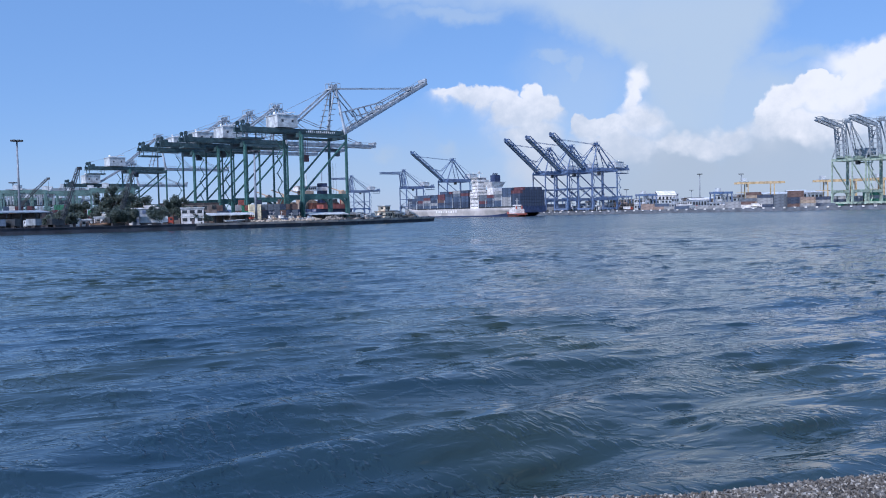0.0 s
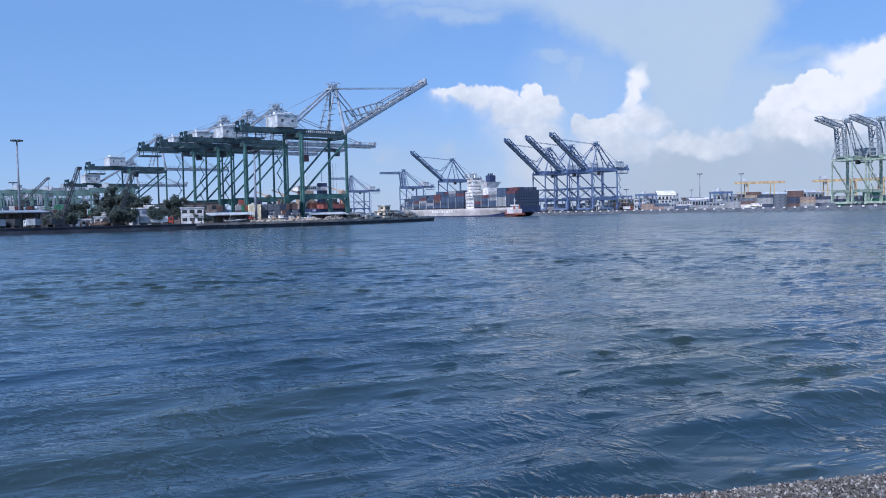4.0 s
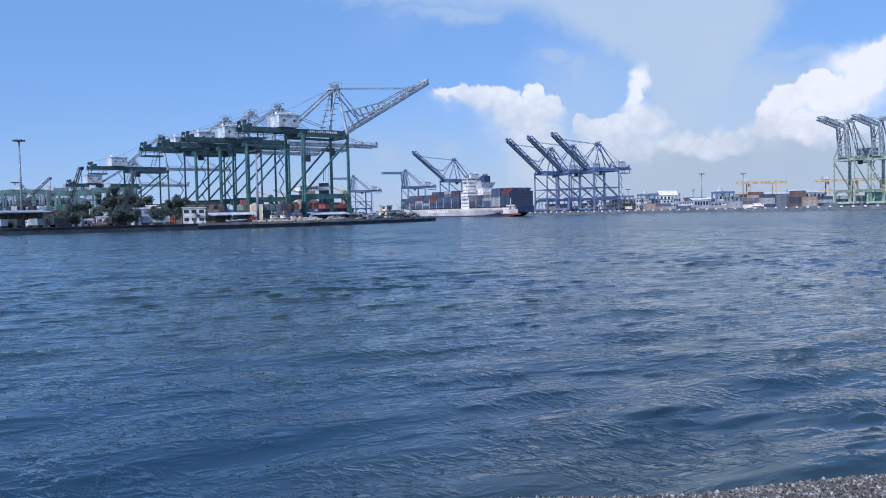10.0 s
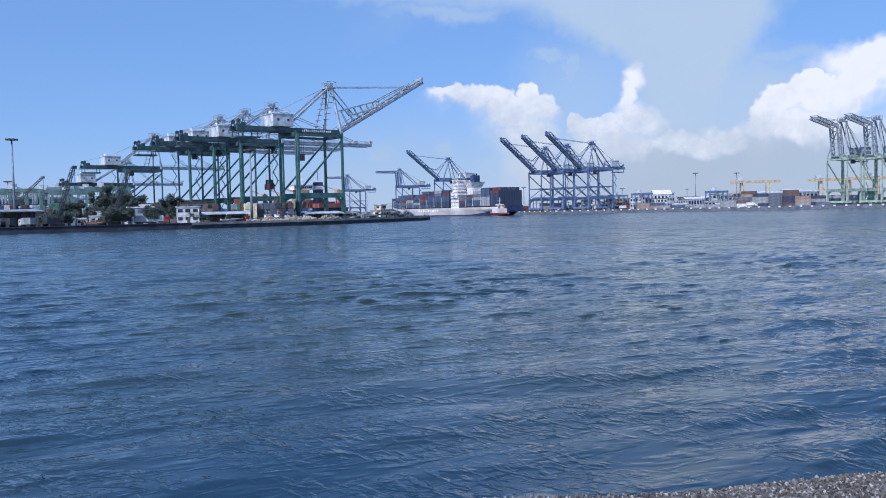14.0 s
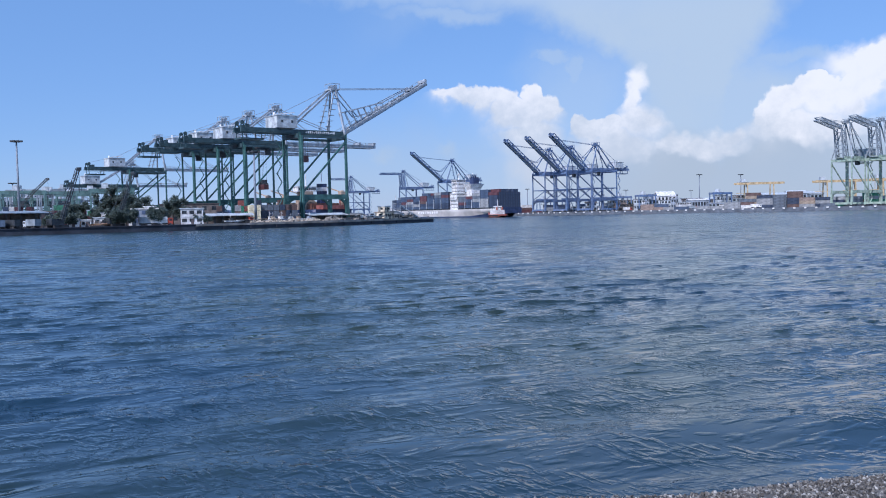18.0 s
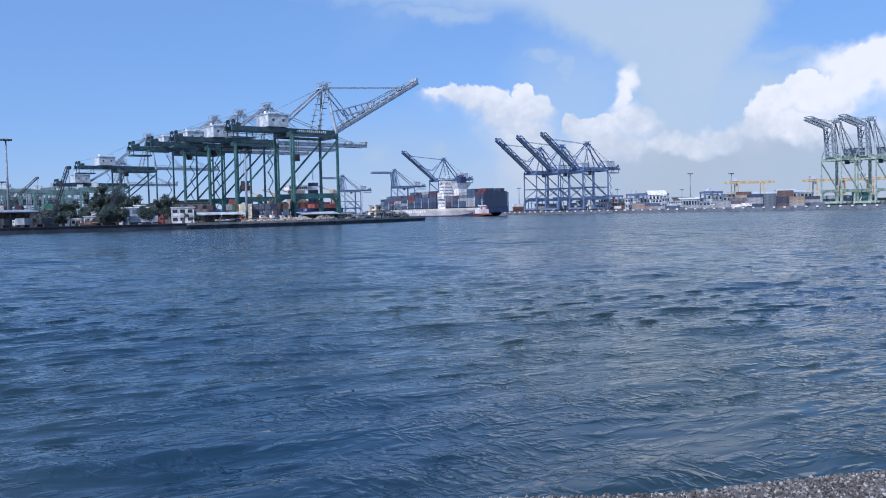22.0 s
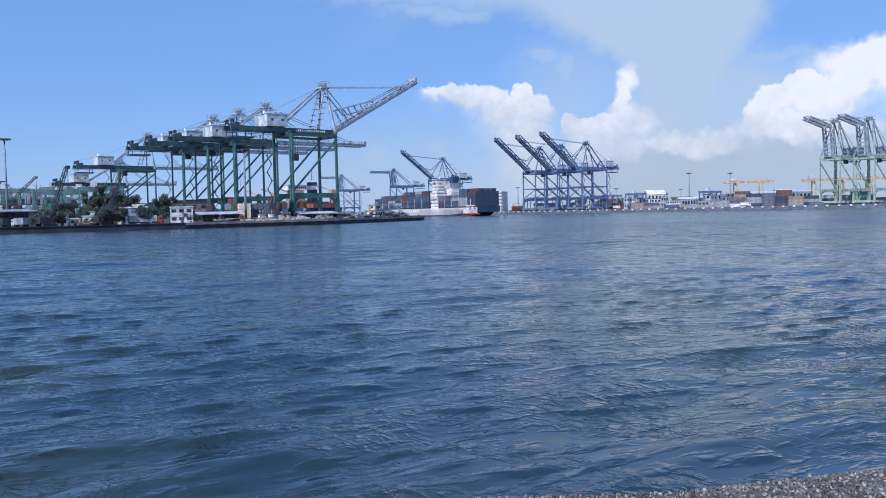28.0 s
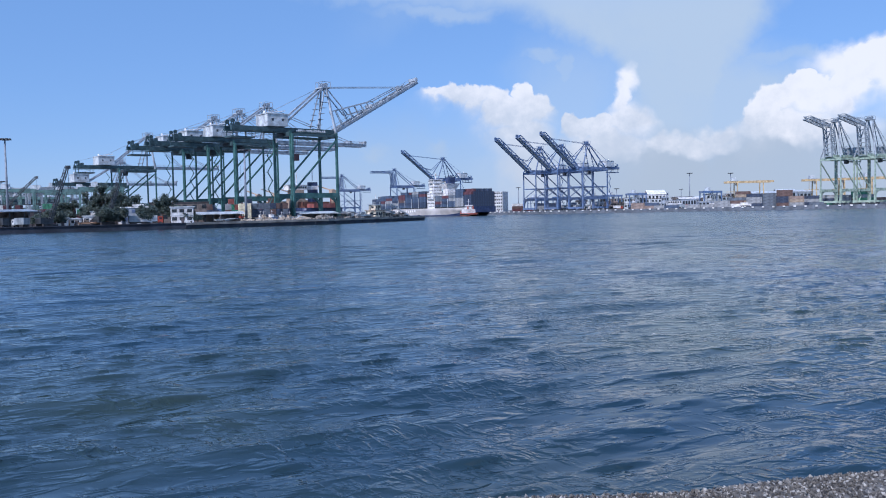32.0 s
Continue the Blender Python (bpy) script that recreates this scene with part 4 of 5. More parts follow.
def open_shed(at, turn, sx, sy, h, roof, label, bays=6):
    t = thing("open_shed", at, turn, label, "shed")
    for i in range(bays + 1):
        for y in (0.2, sy - 0.2):
            bm = bmesh.new()
            box(bm, sx * i / bays - 0.15, sx * i / bays + 0.15, y - 0.15, y + 0.15, 0, h)
            part("post", bm, STEEL, t)
    bm = bmesh.new()
    box(bm, 0, sx, sy - 0.1, sy, 0, h)
    part("back_wall", bm, WALLBROWN, t)
    bm = bmesh.new()
    v = [bm.verts.new(p) for p in ((-0.6, -0.8, h), (sx + 0.6, -0.8, h), (sx + 0.6, sy + 0.8, h + 0.9), (-0.6, sy + 0.8, h + 0.9))]
    q = [bm.verts.new(p.co + Vector((0, 0, 0.28))) for p in v]
    for f in ((3, 2, 1, 0), ):
        bm.faces.new([v[i] for i in f])
    bm.faces.new(q)
    for i in range(4):
        bm.faces.new((v[i], v[(i + 1) % 4], q[(i + 1) % 4], q[i]))
    part("roof", bm, roof, t)
    return t


def light_mast(at, height, label="tall grey floodlight mast with a ring of lamps", n=8):
    t = thing("floodlight_mast", at, 0, label, "floodlight", "floodlight masts")
    bm = bmesh.new()
    rod(bm, (0, 0, 0), (0, 0, height), 0.62, 0.34, 10)
    part("pole", bm, MASTGREY, t)
    bm = bmesh.new()
    rod(bm, (0, 0, height - 0.4), (0, 0, height + 0.2), 1.6, 1.6, 14)
    part("head_frame", bm, STEEL, t)
    for i in range(n):
        a = 2 * math.pi * i / n
        bm = bmesh.new()
        x, y = 2.2 * math.cos(a), 2.2 * math.sin(a)
        bar(bm, (x * 0.6, y * 0.6, height), (x, y, height - 0.1), 0.2)
        box(bm, x - 0.45, x + 0.45, y - 0.45, y + 0.45, height - 0.45, height + 0.25)
        part("floodlight", bm, STEEL, t)
    return t


def crawler_crane(at, turn, reach, rise, label="dark lattice-boom crawler crane on the quay"):
    t = thing("crawler_crane", at, turn, label, "crane")
    for y in (-2.0, 2.0):
        bm = bmesh.new()
        prism(bm, [(-3, y - 0.45), (3, y - 0.45), (3, y + 0.45), (-3, y + 0.45)], 0, 1.1)
        part("track", bm, BLACK, t)
    bm = bmesh.new()
    box(bm, -3.4, 1.8, -1.4, 1.4, 1.1, 2.9)
    box(bm, -3.4, -1.6, -1.5, 1.5, 1.1, 3.3)
    part("body", bm, STEEL, t)
    bm = bmesh.new()
    box(bm, 0.8, 2.4, 1.0, 2.4, 1.4, 3.4)
    part("cab", bm, GLASS, t)
    a, b = Vector((2, 0, 1.8)), Vector((reach, 0, rise))
    bm = bmesh.new()
    truss(bm, a, b, 1.1, 1.0, 16, 0.22, 0.11)
    box(bm, b.x - 0.5, b.x + 0.6, -0.7, 0.7, b.z - 0.4, b.z + 0.8)
    part("boom", bm, STEEL, t)
    bm = bmesh.new()
    bar(bm, (-3, 0, 3.5), b + Vector((0, 0, 0.6)), 0.1)
    bar(bm, (-2, 0, 3.5), (-3, 0, 6), 0.25)
    bar(bm, b, b - Vector((0, 0, rise * 0.4)), 0.1)
    part("rope", bm, STEEL, t)
    return t


def work_boat(at, turn, length, hull_mat, cabin_mat, label, seed=0):
    rng = random.Random(seed)
    t = thing("work_boat", at, turn, label, "boat", "small quay boats")
    bm = bmesh.new()
    hull(bm, length, length * 0.27, length * 0.12, length * 0.05, 0.9, -0.05 * length, 12, 0.05 * length)
    part("hull", bm, [hull_mat, BLACK], t)
    c = length * rng.uniform(0.2, 0.45)
    bm = bmesh.new()
    box(bm, c, c + length * 0.28, -length * 0.08, length * 0.08, length * 0.11, length * 0.28)
    box(bm, c - 0.2, c + length * 0.3, -length * 0.095, length * 0.095, length * 0.28, length * 0.295)
    cab = part("cabin", bm, cabin_mat, t)
    bm = bmesh.new()
    window_band(bm, c, c + length * 0.28, -length * 0.08, length * 0.08, length * 0.2, length * 0.05, 4, "y-")
    window_band(bm, c, c + length * 0.28, -length * 0.07, length * 0.07, length * 0.2, length * 0.05, 3, "x+")
    part("window", bm, GLASS, cab)
    bm = bmesh.new()
    rod(bm, (c + 0.5, 0, length * 0.28), (c + 0.5, 0, length * 0.52), 0.08, 0.05, 6)
    bar(bm, (c + 0.5, -0.8, length * 0.44), (c + 0.5, 0.8, length * 0.44), 0.08)
    part("mast", bm, WHITE, t)
    for k in range(6):
        x = length * (0.1 + 0.12 * k)
        for s in (-1, 1):
            bm = bmesh.new()
            rod(bm, (x, s * length * 0.135, length * 0.03), (x, s * length * 0.15, length * 0.03), 0.35, 0.35, 8)
            part("tyre_fender", bm, BLACK, t)
    return t


def truck(at, turn, cab_mat, load_mat, label):
    t = thing("truck", at, turn, label, "truck", "parked trucks")
    bm = bmesh.new()
    box(bm, 0, 6.2, -1.15, 1.15, 1.05, 3.4)
    part("cargo_box", bm, load_mat, t)
    bm = bmesh.new()
    prism(bm, [(6.4, -1.1), (8.1, -1.1), (8.4, -0.8), (8.4, 0.8), (8.1, 1.1), (6.4, 1.1)], 0.6, 2.9)
    cab = part("cab", bm, cab_mat, t)
    bm = bmesh.new()
    box(bm, 8.2, 8.43, -0.8, 0.8, 1.8, 2.6)
    box(bm, 6.9, 7.8, -1.13, 1.13, 1.8, 2.5)
    part("window", bm, GLASS, cab)
    bm = bmesh.new()
    box(bm, 0, 8, -0.5, 0.5, 0.6, 1.05)
    part("chassis", bm, BLACK, t)
    for x in (1.2, 2.4, 7.2):
        for y in (-1.0, 1.0):
            bm = bmesh.new()
            rod(bm, (x, y - 0.16, 0.5), (x, y + 0.16, 0.5), 0.5, 0.5, 12)
            part("wheel", bm, BLACK, t)
    return t


def yard_gantry(at, turn, span, height, mat, label, group, base=12.0, over=0.0):
    """Rubber-tyred or rail gantry over container rows; x runs along its girders."""
    t = thing("yard_gantry_crane", at, turn, label, "crane", group)
    for x in (0, span):
        for y in (-base / 2, base / 2):
            bm = bmesh.new()
            bar(bm, (x, y, 1.2), (x, y * 0.75, height), 0.9, 0.9, 0.8)
            part("leg", bm, mat, t)
            bm = bmesh.new()
            for k in (-0.9, 0.9):
                rod(bm, (x - 0.3, y + k, 0.75), (x + 0.3, y + k, 0.75), 0.75, n=10)
            box(bm, x - 0.5, x + 0.5, y - 1.4, y + 1.4, 1.0, 1.8)
            part("bogie", bm, STEEL, t)
        bm = bmesh.new()
        bar(bm, (x, -base / 2, 2.0), (x, base / 2, 2.0), 0.8, 1.0)
        part("sill_beam", bm, mat, t)
    for y in (-base * 0.36, base * 0.36):
        bm = bmesh.new()
        bar(bm, (-1 - over, y, height), (span + 1 + over, y, height), 1.0, 1.8)
        part("girder", bm, mat, t)
    bm = bmesh.new()
    x = span * (0.35 if mat is not YELLOW else -0.1)
    box(bm, x - 3, x + 3, -base * 0.42, base * 0.42, height + 0.95, height + 1.5)
    box(bm, x - 2, x + 1.5, -base * 0.2, base * 0.2, height + 1.5, height + 4.0)
    trolley = part("trolley", bm, PALE, t)
    bm = bmesh.new()
    box(bm, x + 2, x + 4, -1, 1, height - 3.2, height - 1)
    part("cab", bm, WHITE, trolley)
    bm = bmesh.new()
    for yy in (-1, 1):
        for xx in (x - 2, x + 1):
            bar(bm, (xx, yy, height), (xx, yy, height * 0.62), 0.1)
    box(bm, x - 6, x + 6, -1.2, 1.2, height * 0.6, height * 0.62)
    part("spreader", bm, YELLOW if mat is YELLOW else STEEL, t)
    return t


def bollards(path, step, z):
    for x, y, a in along(path, step):
        t = thing("bollard", (x - 0.9 * math.sin(a), y + 0.9 * math.cos(a), z), 0, "black iron mooring bollard on the quay edge", "bollard", "quay bollards")
        bm = bmesh.new()
        rod(bm, (0, 0, 0), (0, 0, 0.6), 0.3, 0.25, 8)
        rod(bm, (0, 0, 0.6), (0, 0, 0.85), 0.42, 0.36, 8)
        part("post", bm, BLACK, t)


def fender_row(path, step, z0, z1, mat, label, w=1.2, d=0.7, side=1):
    first = None
    for x, y, a in along(path, step):
        m = pose(x + side * math.sin(a) * d * 0.5, y - side * math.cos(a) * d * 0.5, z0, 0, 0, math.degrees(a))
        if first is None:
            bm = bmesh.new()
            box(bm, -w / 2, w / 2, -d / 2, d / 2, 0, z1 - z0)
            bmesh.ops.bevel(bm, geom=bm.edges[:], offset=0.12, segments=1, affect="EDGES")
            first = link("dock_fender", bm, mat)
            tagged(first, label, "fender", "dock fenders")
            first.matrix_basis = m
        else:
            copy_thing(first, m)


def near_quay():
    z = 2.1
    open_shed((-177.2, 306, z), 52, 34, 9, 5.8, SLATE, "long dark open shed with a grey sheet roof")
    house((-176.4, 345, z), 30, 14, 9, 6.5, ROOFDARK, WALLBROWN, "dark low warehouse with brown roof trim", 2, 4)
    light_mast((-193.3, 382, z), 39.5)
    light_mast((-289.7, 565, z), 29)
    light_mast((-78.5, 352, z), 30, "slim grey lamp mast beside the crane legs", 4)
    crawler_crane((-138.8, 301, z), 62, 10, 21.5)
    crawler_crane((-122.6, 312, z), 62, 10, 20.0)
    crawler_crane((-240.5, 453, z), 8, 26, 25.5)
    for i, (x, y, h, s) in enumerate(((-134.0, 333, 14.0, 4.6), (-130.6, 335, 16.5, 5.0), (-127.4, 333, 12.5, 4.4), (-147.5, 340, 10.0, 4.2), (-141.5, 342, 9.0, 4.0), (-111.2, 345, 12.5, 4.4),
                                      (-107.6, 343, 10.5, 4.0), (-131.5, 356, 13.5, 4.8), (-126.5, 358, 12.0, 4.4), (-154.5, 347, 8.5, 4.5), (-109.0, 322, 7.0, 3.6))):
        tree((x, y, z), h, s, 20 + i)
    for i, (x, y, h, s) in enumerate(((-143.2, 318, 5.5, 4.0), (-122.1, 311, 5.0, 4.0), (-118.1, 312, 6.0, 4.5), (-109.1, 318, 5.5, 4.0), (-94.9, 330, 5.0, 3.5), (-150.7, 322, 4.5, 3.5))):
        tree((x, y, z), h, s, 60 + i, "low dark green shrub-like tree beside the quay")
    house((-118.9, 320, z), 12, 9.5, 8, 6.4, WALLBLUE, WHITE, "small two-storey quay office, shade put into its bluish walls, blue panes", 2, 3, pane_mat=BLUE)
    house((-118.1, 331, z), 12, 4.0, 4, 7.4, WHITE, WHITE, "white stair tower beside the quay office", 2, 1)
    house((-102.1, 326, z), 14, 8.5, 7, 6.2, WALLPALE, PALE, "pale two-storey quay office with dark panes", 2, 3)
    cab = "small white site cabin under the quay trees"
    for x, y, a, w, h in ((-143.0, 318, 15, 4.0, 3.0), (-130.3, 312, 20, 5.0, 3.4), (-134.7, 330, 10, 4.5, 5.2), (-139.3, 322, 12, 3.5, 2.6), (-122.9, 318, 15, 4.5, 3.0)):
        house((x, y, z), a, w, 3.0, h, WHITE, PALE, cab, 1, 2, name="site_cabin", category="cabin")
    house((-128.3, 380, z), 20, 26, 10, 9.0, WALLBROWN, ROOFDARK, "brown warehouse with flat dark roof behind trees", 2, 6)
    open_shed((-95.2, 339, z), 18, 18, 7, 3.2, PALE, "long low boat shed with a pale roof")
    open_shed((-58.7, 373, z), 28, 17, 6, 2.6, PALE, "low pale-roofed shelter on the mole")
    open_shed((-50.0, 384, z), 36, 14, 6, 2.4, CONCRETE, "low grey shelter on the mole")
    house((-28.0, 412, z), 64, 9, 6, 3.4, CREAM, WALLTAN, "cream harbour post with tan roof on the mole", 1, 4)
    house((-23.8, 418, z), 64, 8, 6, 2.2, SPOIL, RUBBLE, "low beige gabled hut beside the harbour post", 1, 3, 1.6)
    house((-28.2, 413.8, 5.9), 64, 5, 4, 2.4, CREAM, PALE, "cream lookout room on top of the harbour post", 1, 3)
    # container rows behind the quay offices
    stack(-86.5, 372, z, -75, 2, 1, 3, ["cream"], 14, "white reefers", 0.5, 0)
    stack(-81.9, 376, z, -75, 6, 1, 3, ["slate", "navy", "brown"], 4, "grey boxes", 0.5, 0)
    stack(-96.9, 397, z, -75, 8, 1, 4, ["coral", "brown", "slate", "navy", "coral", "green"], 5, "terminal stacks", 0.5, 0.8)
    stack(-100.4, 372, z, -75, 4, 1, 3, ["brown", "grey", "navy", "blue"], 6, "terminal stacks")
    mix = ["grey", "brown", "red", "white", "blue", "grey", "green", "orange"]
    stack(-205.5, 405, z, -70, 9, 1, 4, ["red", "brown", "red", "grey"], 7, "terminal stacks")
    stack(-197.6, 415, z, -70, 7, 1, 4, ["green", "white", "grey", "green"], 8, "terminal stacks")
    stack(-192.0, 425, z, -70, 9, 1, 3, mix, 9, "terminal stacks")
    stack(-233.0, 430, z, -70, 8, 1, 4, mix, 10, "terminal stacks")
    stack(-121.0, 400, z, -70, 6, 1, 3, mix, 11, "terminal stacks")
    stack(-190.4, 450, z, -70, 10, 1, 3, mix, 12, "terminal stacks")
    gl = "faded green rubber-tyred yard gantry crane over container rows"
    g = yard_gantry((-250.9, 511, z), 20, 23, 20, YARDGREEN, gl, "yard gantries")
    for x, y, a in ((-256.3, 487, 20), (-256.0, 556, 20), (-223.6, 512, 22), (-329.8, 645, 20), (-203.2, 484, 24), (-319.1, 678, 22), (-297.9, 533, 20)):
        copy_thing(g, pose(x, y, z, 0, 0, a))
    g = yard_gantry((-310.9, 600, z), 12, 20, 25, SLATE, "grey tall yard gantry crane far along the terminal", "yard gantries", 10)
    for x, y, a in ((-307.3, 640, 16), (-279.1, 600, 30), (-266.6, 620, 20), (-342.3, 620, 20)):
        copy_thing(g, pose(x, y, z, 0, 0, a))
    # vehicles and craft along the edge
    trucks = ((-153.0, 290, 140, WHITE, WALLBLUE, "blue-grey box truck parked on the quay"), (-148.5, 292, 150, WALLBLUE, STEEL, "dark truck with a blue cab"),
              (-144.3, 298, 145, PALE, SLATE, "slate-grey truck parked on the quay"), (-110.6, 316, 30, RED, WHITE, "white truck with a red cab beside the office"),
              (-114.1, 314, 30, WHITE, SLATE, "slate-grey van-bodied truck beside the office"))
    # pale slanting boom on the mole, its conveyor form is made up
    conveyor = thing("conveyor", (-18.0, 440, z), 20, "pale slanting boom on the mole, given the form of a conveyor", "conveyor")
    bm = bmesh.new()
    truss(bm, (-4.2, 0, 6.6), (5.6, 0, 0.35), 0.9, 0.6, 9, 0.16, 0.1)
    part("frame", bm, PALE, conveyor)
    bm = bmesh.new()
    bar(bm, (-4.2, 0, 6.76), (5.6, 0, 0.55), 0.7, 0.12)
    part("belt", bm, RUBBLE, conveyor)
    for x, top in ((-3.6, 6.26), (1.0, 3.04)):
        for y in (-0.45, 0.45):
            bm = bmesh.new()
            bar(bm, (x, y * 1.8, 0), (x, y, top), 0.16)
            part("leg", bm, STEEL, conveyor)
    for x, y, a, c, l, lab in trucks:
        truck((x, y, z), a, c, l, lab)
    boats = ((-75.1, 348, 42, 8, WHITE, WHITE, "white launch hauled out on the quay"), (-69.5, 348.5, 128, 8, WALLTAN, SPOIL, "tan work boat with beige cabin"),
             (-65.9, 352, 128, 8, BLUE, WHITE, "blue work boat with white cabin"), (-63.0, 354.5, 128, 7, SPOIL, PALE, "beige work boat with grey cabin"),
             (-60.1, 357.5, 128, 7, PALE, WALLTAN, "pale work boat with tan cabin"), (-55.8, 361, 128, 7, WHITE, WALLBLUE, "white boat with pale blue cabin"),
             (-42.3, 392, 50, 10, PALE, WHITE, "grey boat with white cabin on the mole"), (-37.1, 402, 40, 9, PALE, PALE, "pale boat laid up on the mole"),
             (-22.7, 424, 55, 9, WALLTAN, PALE, "tan boat laid up near the mole head"), (-87.0, 334, 42, 6.5, PALE, WALLBROWN, "pale boat with brown cabin before the shed"),
             (-80.7, 340, 42, 7, STEEL, RED, "dark boat with red cabin before the shed"), (-129.5, 306, 31, 6, BOX_COLORS["orange"], WALLTAN, "dull orange boat with tan cabin under the trees"))
    for i, (x, y, a, n, hm, cm, lab) in enumerate(boats):
        work_boat((x, y, z + 0.05 * n), a, n, hm, cm, lab, i)
    edge = [(-152.6, 287), (-95, 322), (-46, 367), (-4.5, 452)]
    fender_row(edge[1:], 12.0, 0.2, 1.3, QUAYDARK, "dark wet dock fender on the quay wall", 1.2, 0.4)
    bollards(edge, 14.0, z)
    # capping stones of the quay edge
    for (ax, ay), (bx, by) in zip(edge, edge[1:]):
        bm = bmesh.new()
        deep = 0.9 if ax > -100 else 0.3
        bar(bm, (ax, ay, z + 0.27 - deep / 2), (bx, by, z + 0.27 - deep / 2), 0.7, deep)
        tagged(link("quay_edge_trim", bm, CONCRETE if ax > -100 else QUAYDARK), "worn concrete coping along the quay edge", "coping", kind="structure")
    # rubble and spoil heaped on the mole and along the quay
    rng = random.Random(9)
    for label, n, ax, ay, bx, by, w, tall, mat in (("heaped grey rubble stones on the mole", 900, -51, 372, -13, 448, 5, 2.6, RUBBLE),
                                                   ("beige spoil heap along the quay edge", 600, -79, 341, -53, 365, 4, 1.3, SPOIL)):
        bm = bmesh.new()
        for k in range(n):
            t = rng.random()
            off = rng.uniform(-w / 2, w / 2)
            x, y = ax + (bx - ax) * t + off * 0.85, ay + (by - ay) * t - off * 0.5
            mound = tall * max(0.0, math.sin(t * 23) * 0.5 + 0.5) * (1 - (2 * off / w) ** 2)
            s = rng.uniform(0.25, 0.9)
            m = Matrix.Translation((x, y, z + s * 0.25 + mound * rng.random())) @ Euler((rng.random() * 3, rng.random() * 3, rng.random() * 3)).to_matrix().to_4x4() @ Matrix.Diagonal((s, s * rng.uniform(0.5, 1), s * rng.uniform(0.4, 0.9), 1))
            v = [bm.verts.new(m @ Vector(p)) for p in ((1, 0, 0), (-1, 0, 0), (0, 1, 0), (0, -1, 0), (0, 0, 1), (0, 0, -1), (0.7, 0.7, 0.5), (-0.7, -0.7, 0.5))]
            for f in ((0, 6, 4), (6, 2, 4), (2, 1, 4), (1, 7, 4), (7, 3, 4), (3, 0, 4), (0, 2, 6), (1, 3, 7), (2, 0, 5), (1, 2, 5), (3, 1, 5), (0, 3, 5)):
                bm.faces.new([v[i] for i in f])
        bmesh.ops.recalc_face_normals(bm, faces=bm.faces)
        tagged(link("rubble" if mat is RUBBLE else "spoil_heap", bm, mat), label, "rubble", kind="stuff")


near_quay()

# ================= the far shore =================


def far_shore():
    z = 3.0
    fl = "pale dock fender panel on the far quay wall"
    fender_row([(110, 772), (180, 720), (300, 616), (420, 545)], 8.0, 2.0, 3.15, WHITE, fl, 1.7, 0.8)
    fender_row([(-20, 984), (110, 772)], 8.0, 2.0, 3.15, WHITE, fl, 1.7, 0.8)
    bg = "blue rubber-tyred yard gantry crane on the far shore"
    b = yard_gantry((236.6, 730, z), 8, 16, 13.5, BLUE, bg, "blue yard gantries", 10)
    for x, y, a in ((180.7, 770, 8), (128.9, 880, 15), (161.0, 860, 12), (104.4, 900, 15), (174.3, 840, 12)):
        copy_thing(b, pose(x, y, z, 0, 0, a))
    yg = "yellow rail-mounted gantry crane over far container rows"
    y1 = yard_gantry((266.4, 730, z), -6, 22, 21.5, YELLOW, yg, "yellow gantries", 14, 8)
    for x, y, a in ((328.8, 715, -8), (348.1, 705, -8), (363.1, 690, -8)):
        copy_thing(y1, pose(x, y, z, 0, 0, a))
    for px, (x, y, h) in enumerate(((247.4, 800, 33), (294.2, 820, 33), (200.1, 980, 26), (99.0, 960, 27), (329.0, 1100, 24), (199.0, 900, 22))):
        light_mast((x, y, z), h, "tall thin floodlight mast on the far shore", 6)
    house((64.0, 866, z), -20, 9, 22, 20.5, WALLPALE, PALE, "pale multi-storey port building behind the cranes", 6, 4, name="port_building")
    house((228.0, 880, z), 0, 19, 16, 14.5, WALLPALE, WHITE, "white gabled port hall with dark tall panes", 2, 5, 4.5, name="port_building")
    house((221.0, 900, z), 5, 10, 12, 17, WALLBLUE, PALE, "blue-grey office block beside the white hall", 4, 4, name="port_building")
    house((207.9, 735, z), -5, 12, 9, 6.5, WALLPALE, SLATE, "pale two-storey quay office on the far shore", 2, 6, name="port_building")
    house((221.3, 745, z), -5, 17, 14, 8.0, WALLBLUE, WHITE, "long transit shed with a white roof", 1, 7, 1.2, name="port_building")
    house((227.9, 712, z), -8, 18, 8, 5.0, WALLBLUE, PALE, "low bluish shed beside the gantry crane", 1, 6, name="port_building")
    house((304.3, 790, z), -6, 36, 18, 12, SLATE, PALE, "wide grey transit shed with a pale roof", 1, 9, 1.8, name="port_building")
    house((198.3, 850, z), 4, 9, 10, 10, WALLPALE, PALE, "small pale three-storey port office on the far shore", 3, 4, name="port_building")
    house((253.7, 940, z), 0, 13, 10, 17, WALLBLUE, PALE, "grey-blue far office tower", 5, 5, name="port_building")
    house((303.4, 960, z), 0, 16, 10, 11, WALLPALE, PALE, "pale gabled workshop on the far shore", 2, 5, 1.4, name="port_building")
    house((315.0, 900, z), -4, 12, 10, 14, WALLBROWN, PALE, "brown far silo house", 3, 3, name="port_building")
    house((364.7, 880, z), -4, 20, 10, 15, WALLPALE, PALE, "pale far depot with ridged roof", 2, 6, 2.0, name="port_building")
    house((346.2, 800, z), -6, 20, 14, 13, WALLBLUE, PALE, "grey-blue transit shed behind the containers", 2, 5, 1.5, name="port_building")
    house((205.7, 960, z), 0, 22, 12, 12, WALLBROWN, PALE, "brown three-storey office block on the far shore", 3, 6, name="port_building")
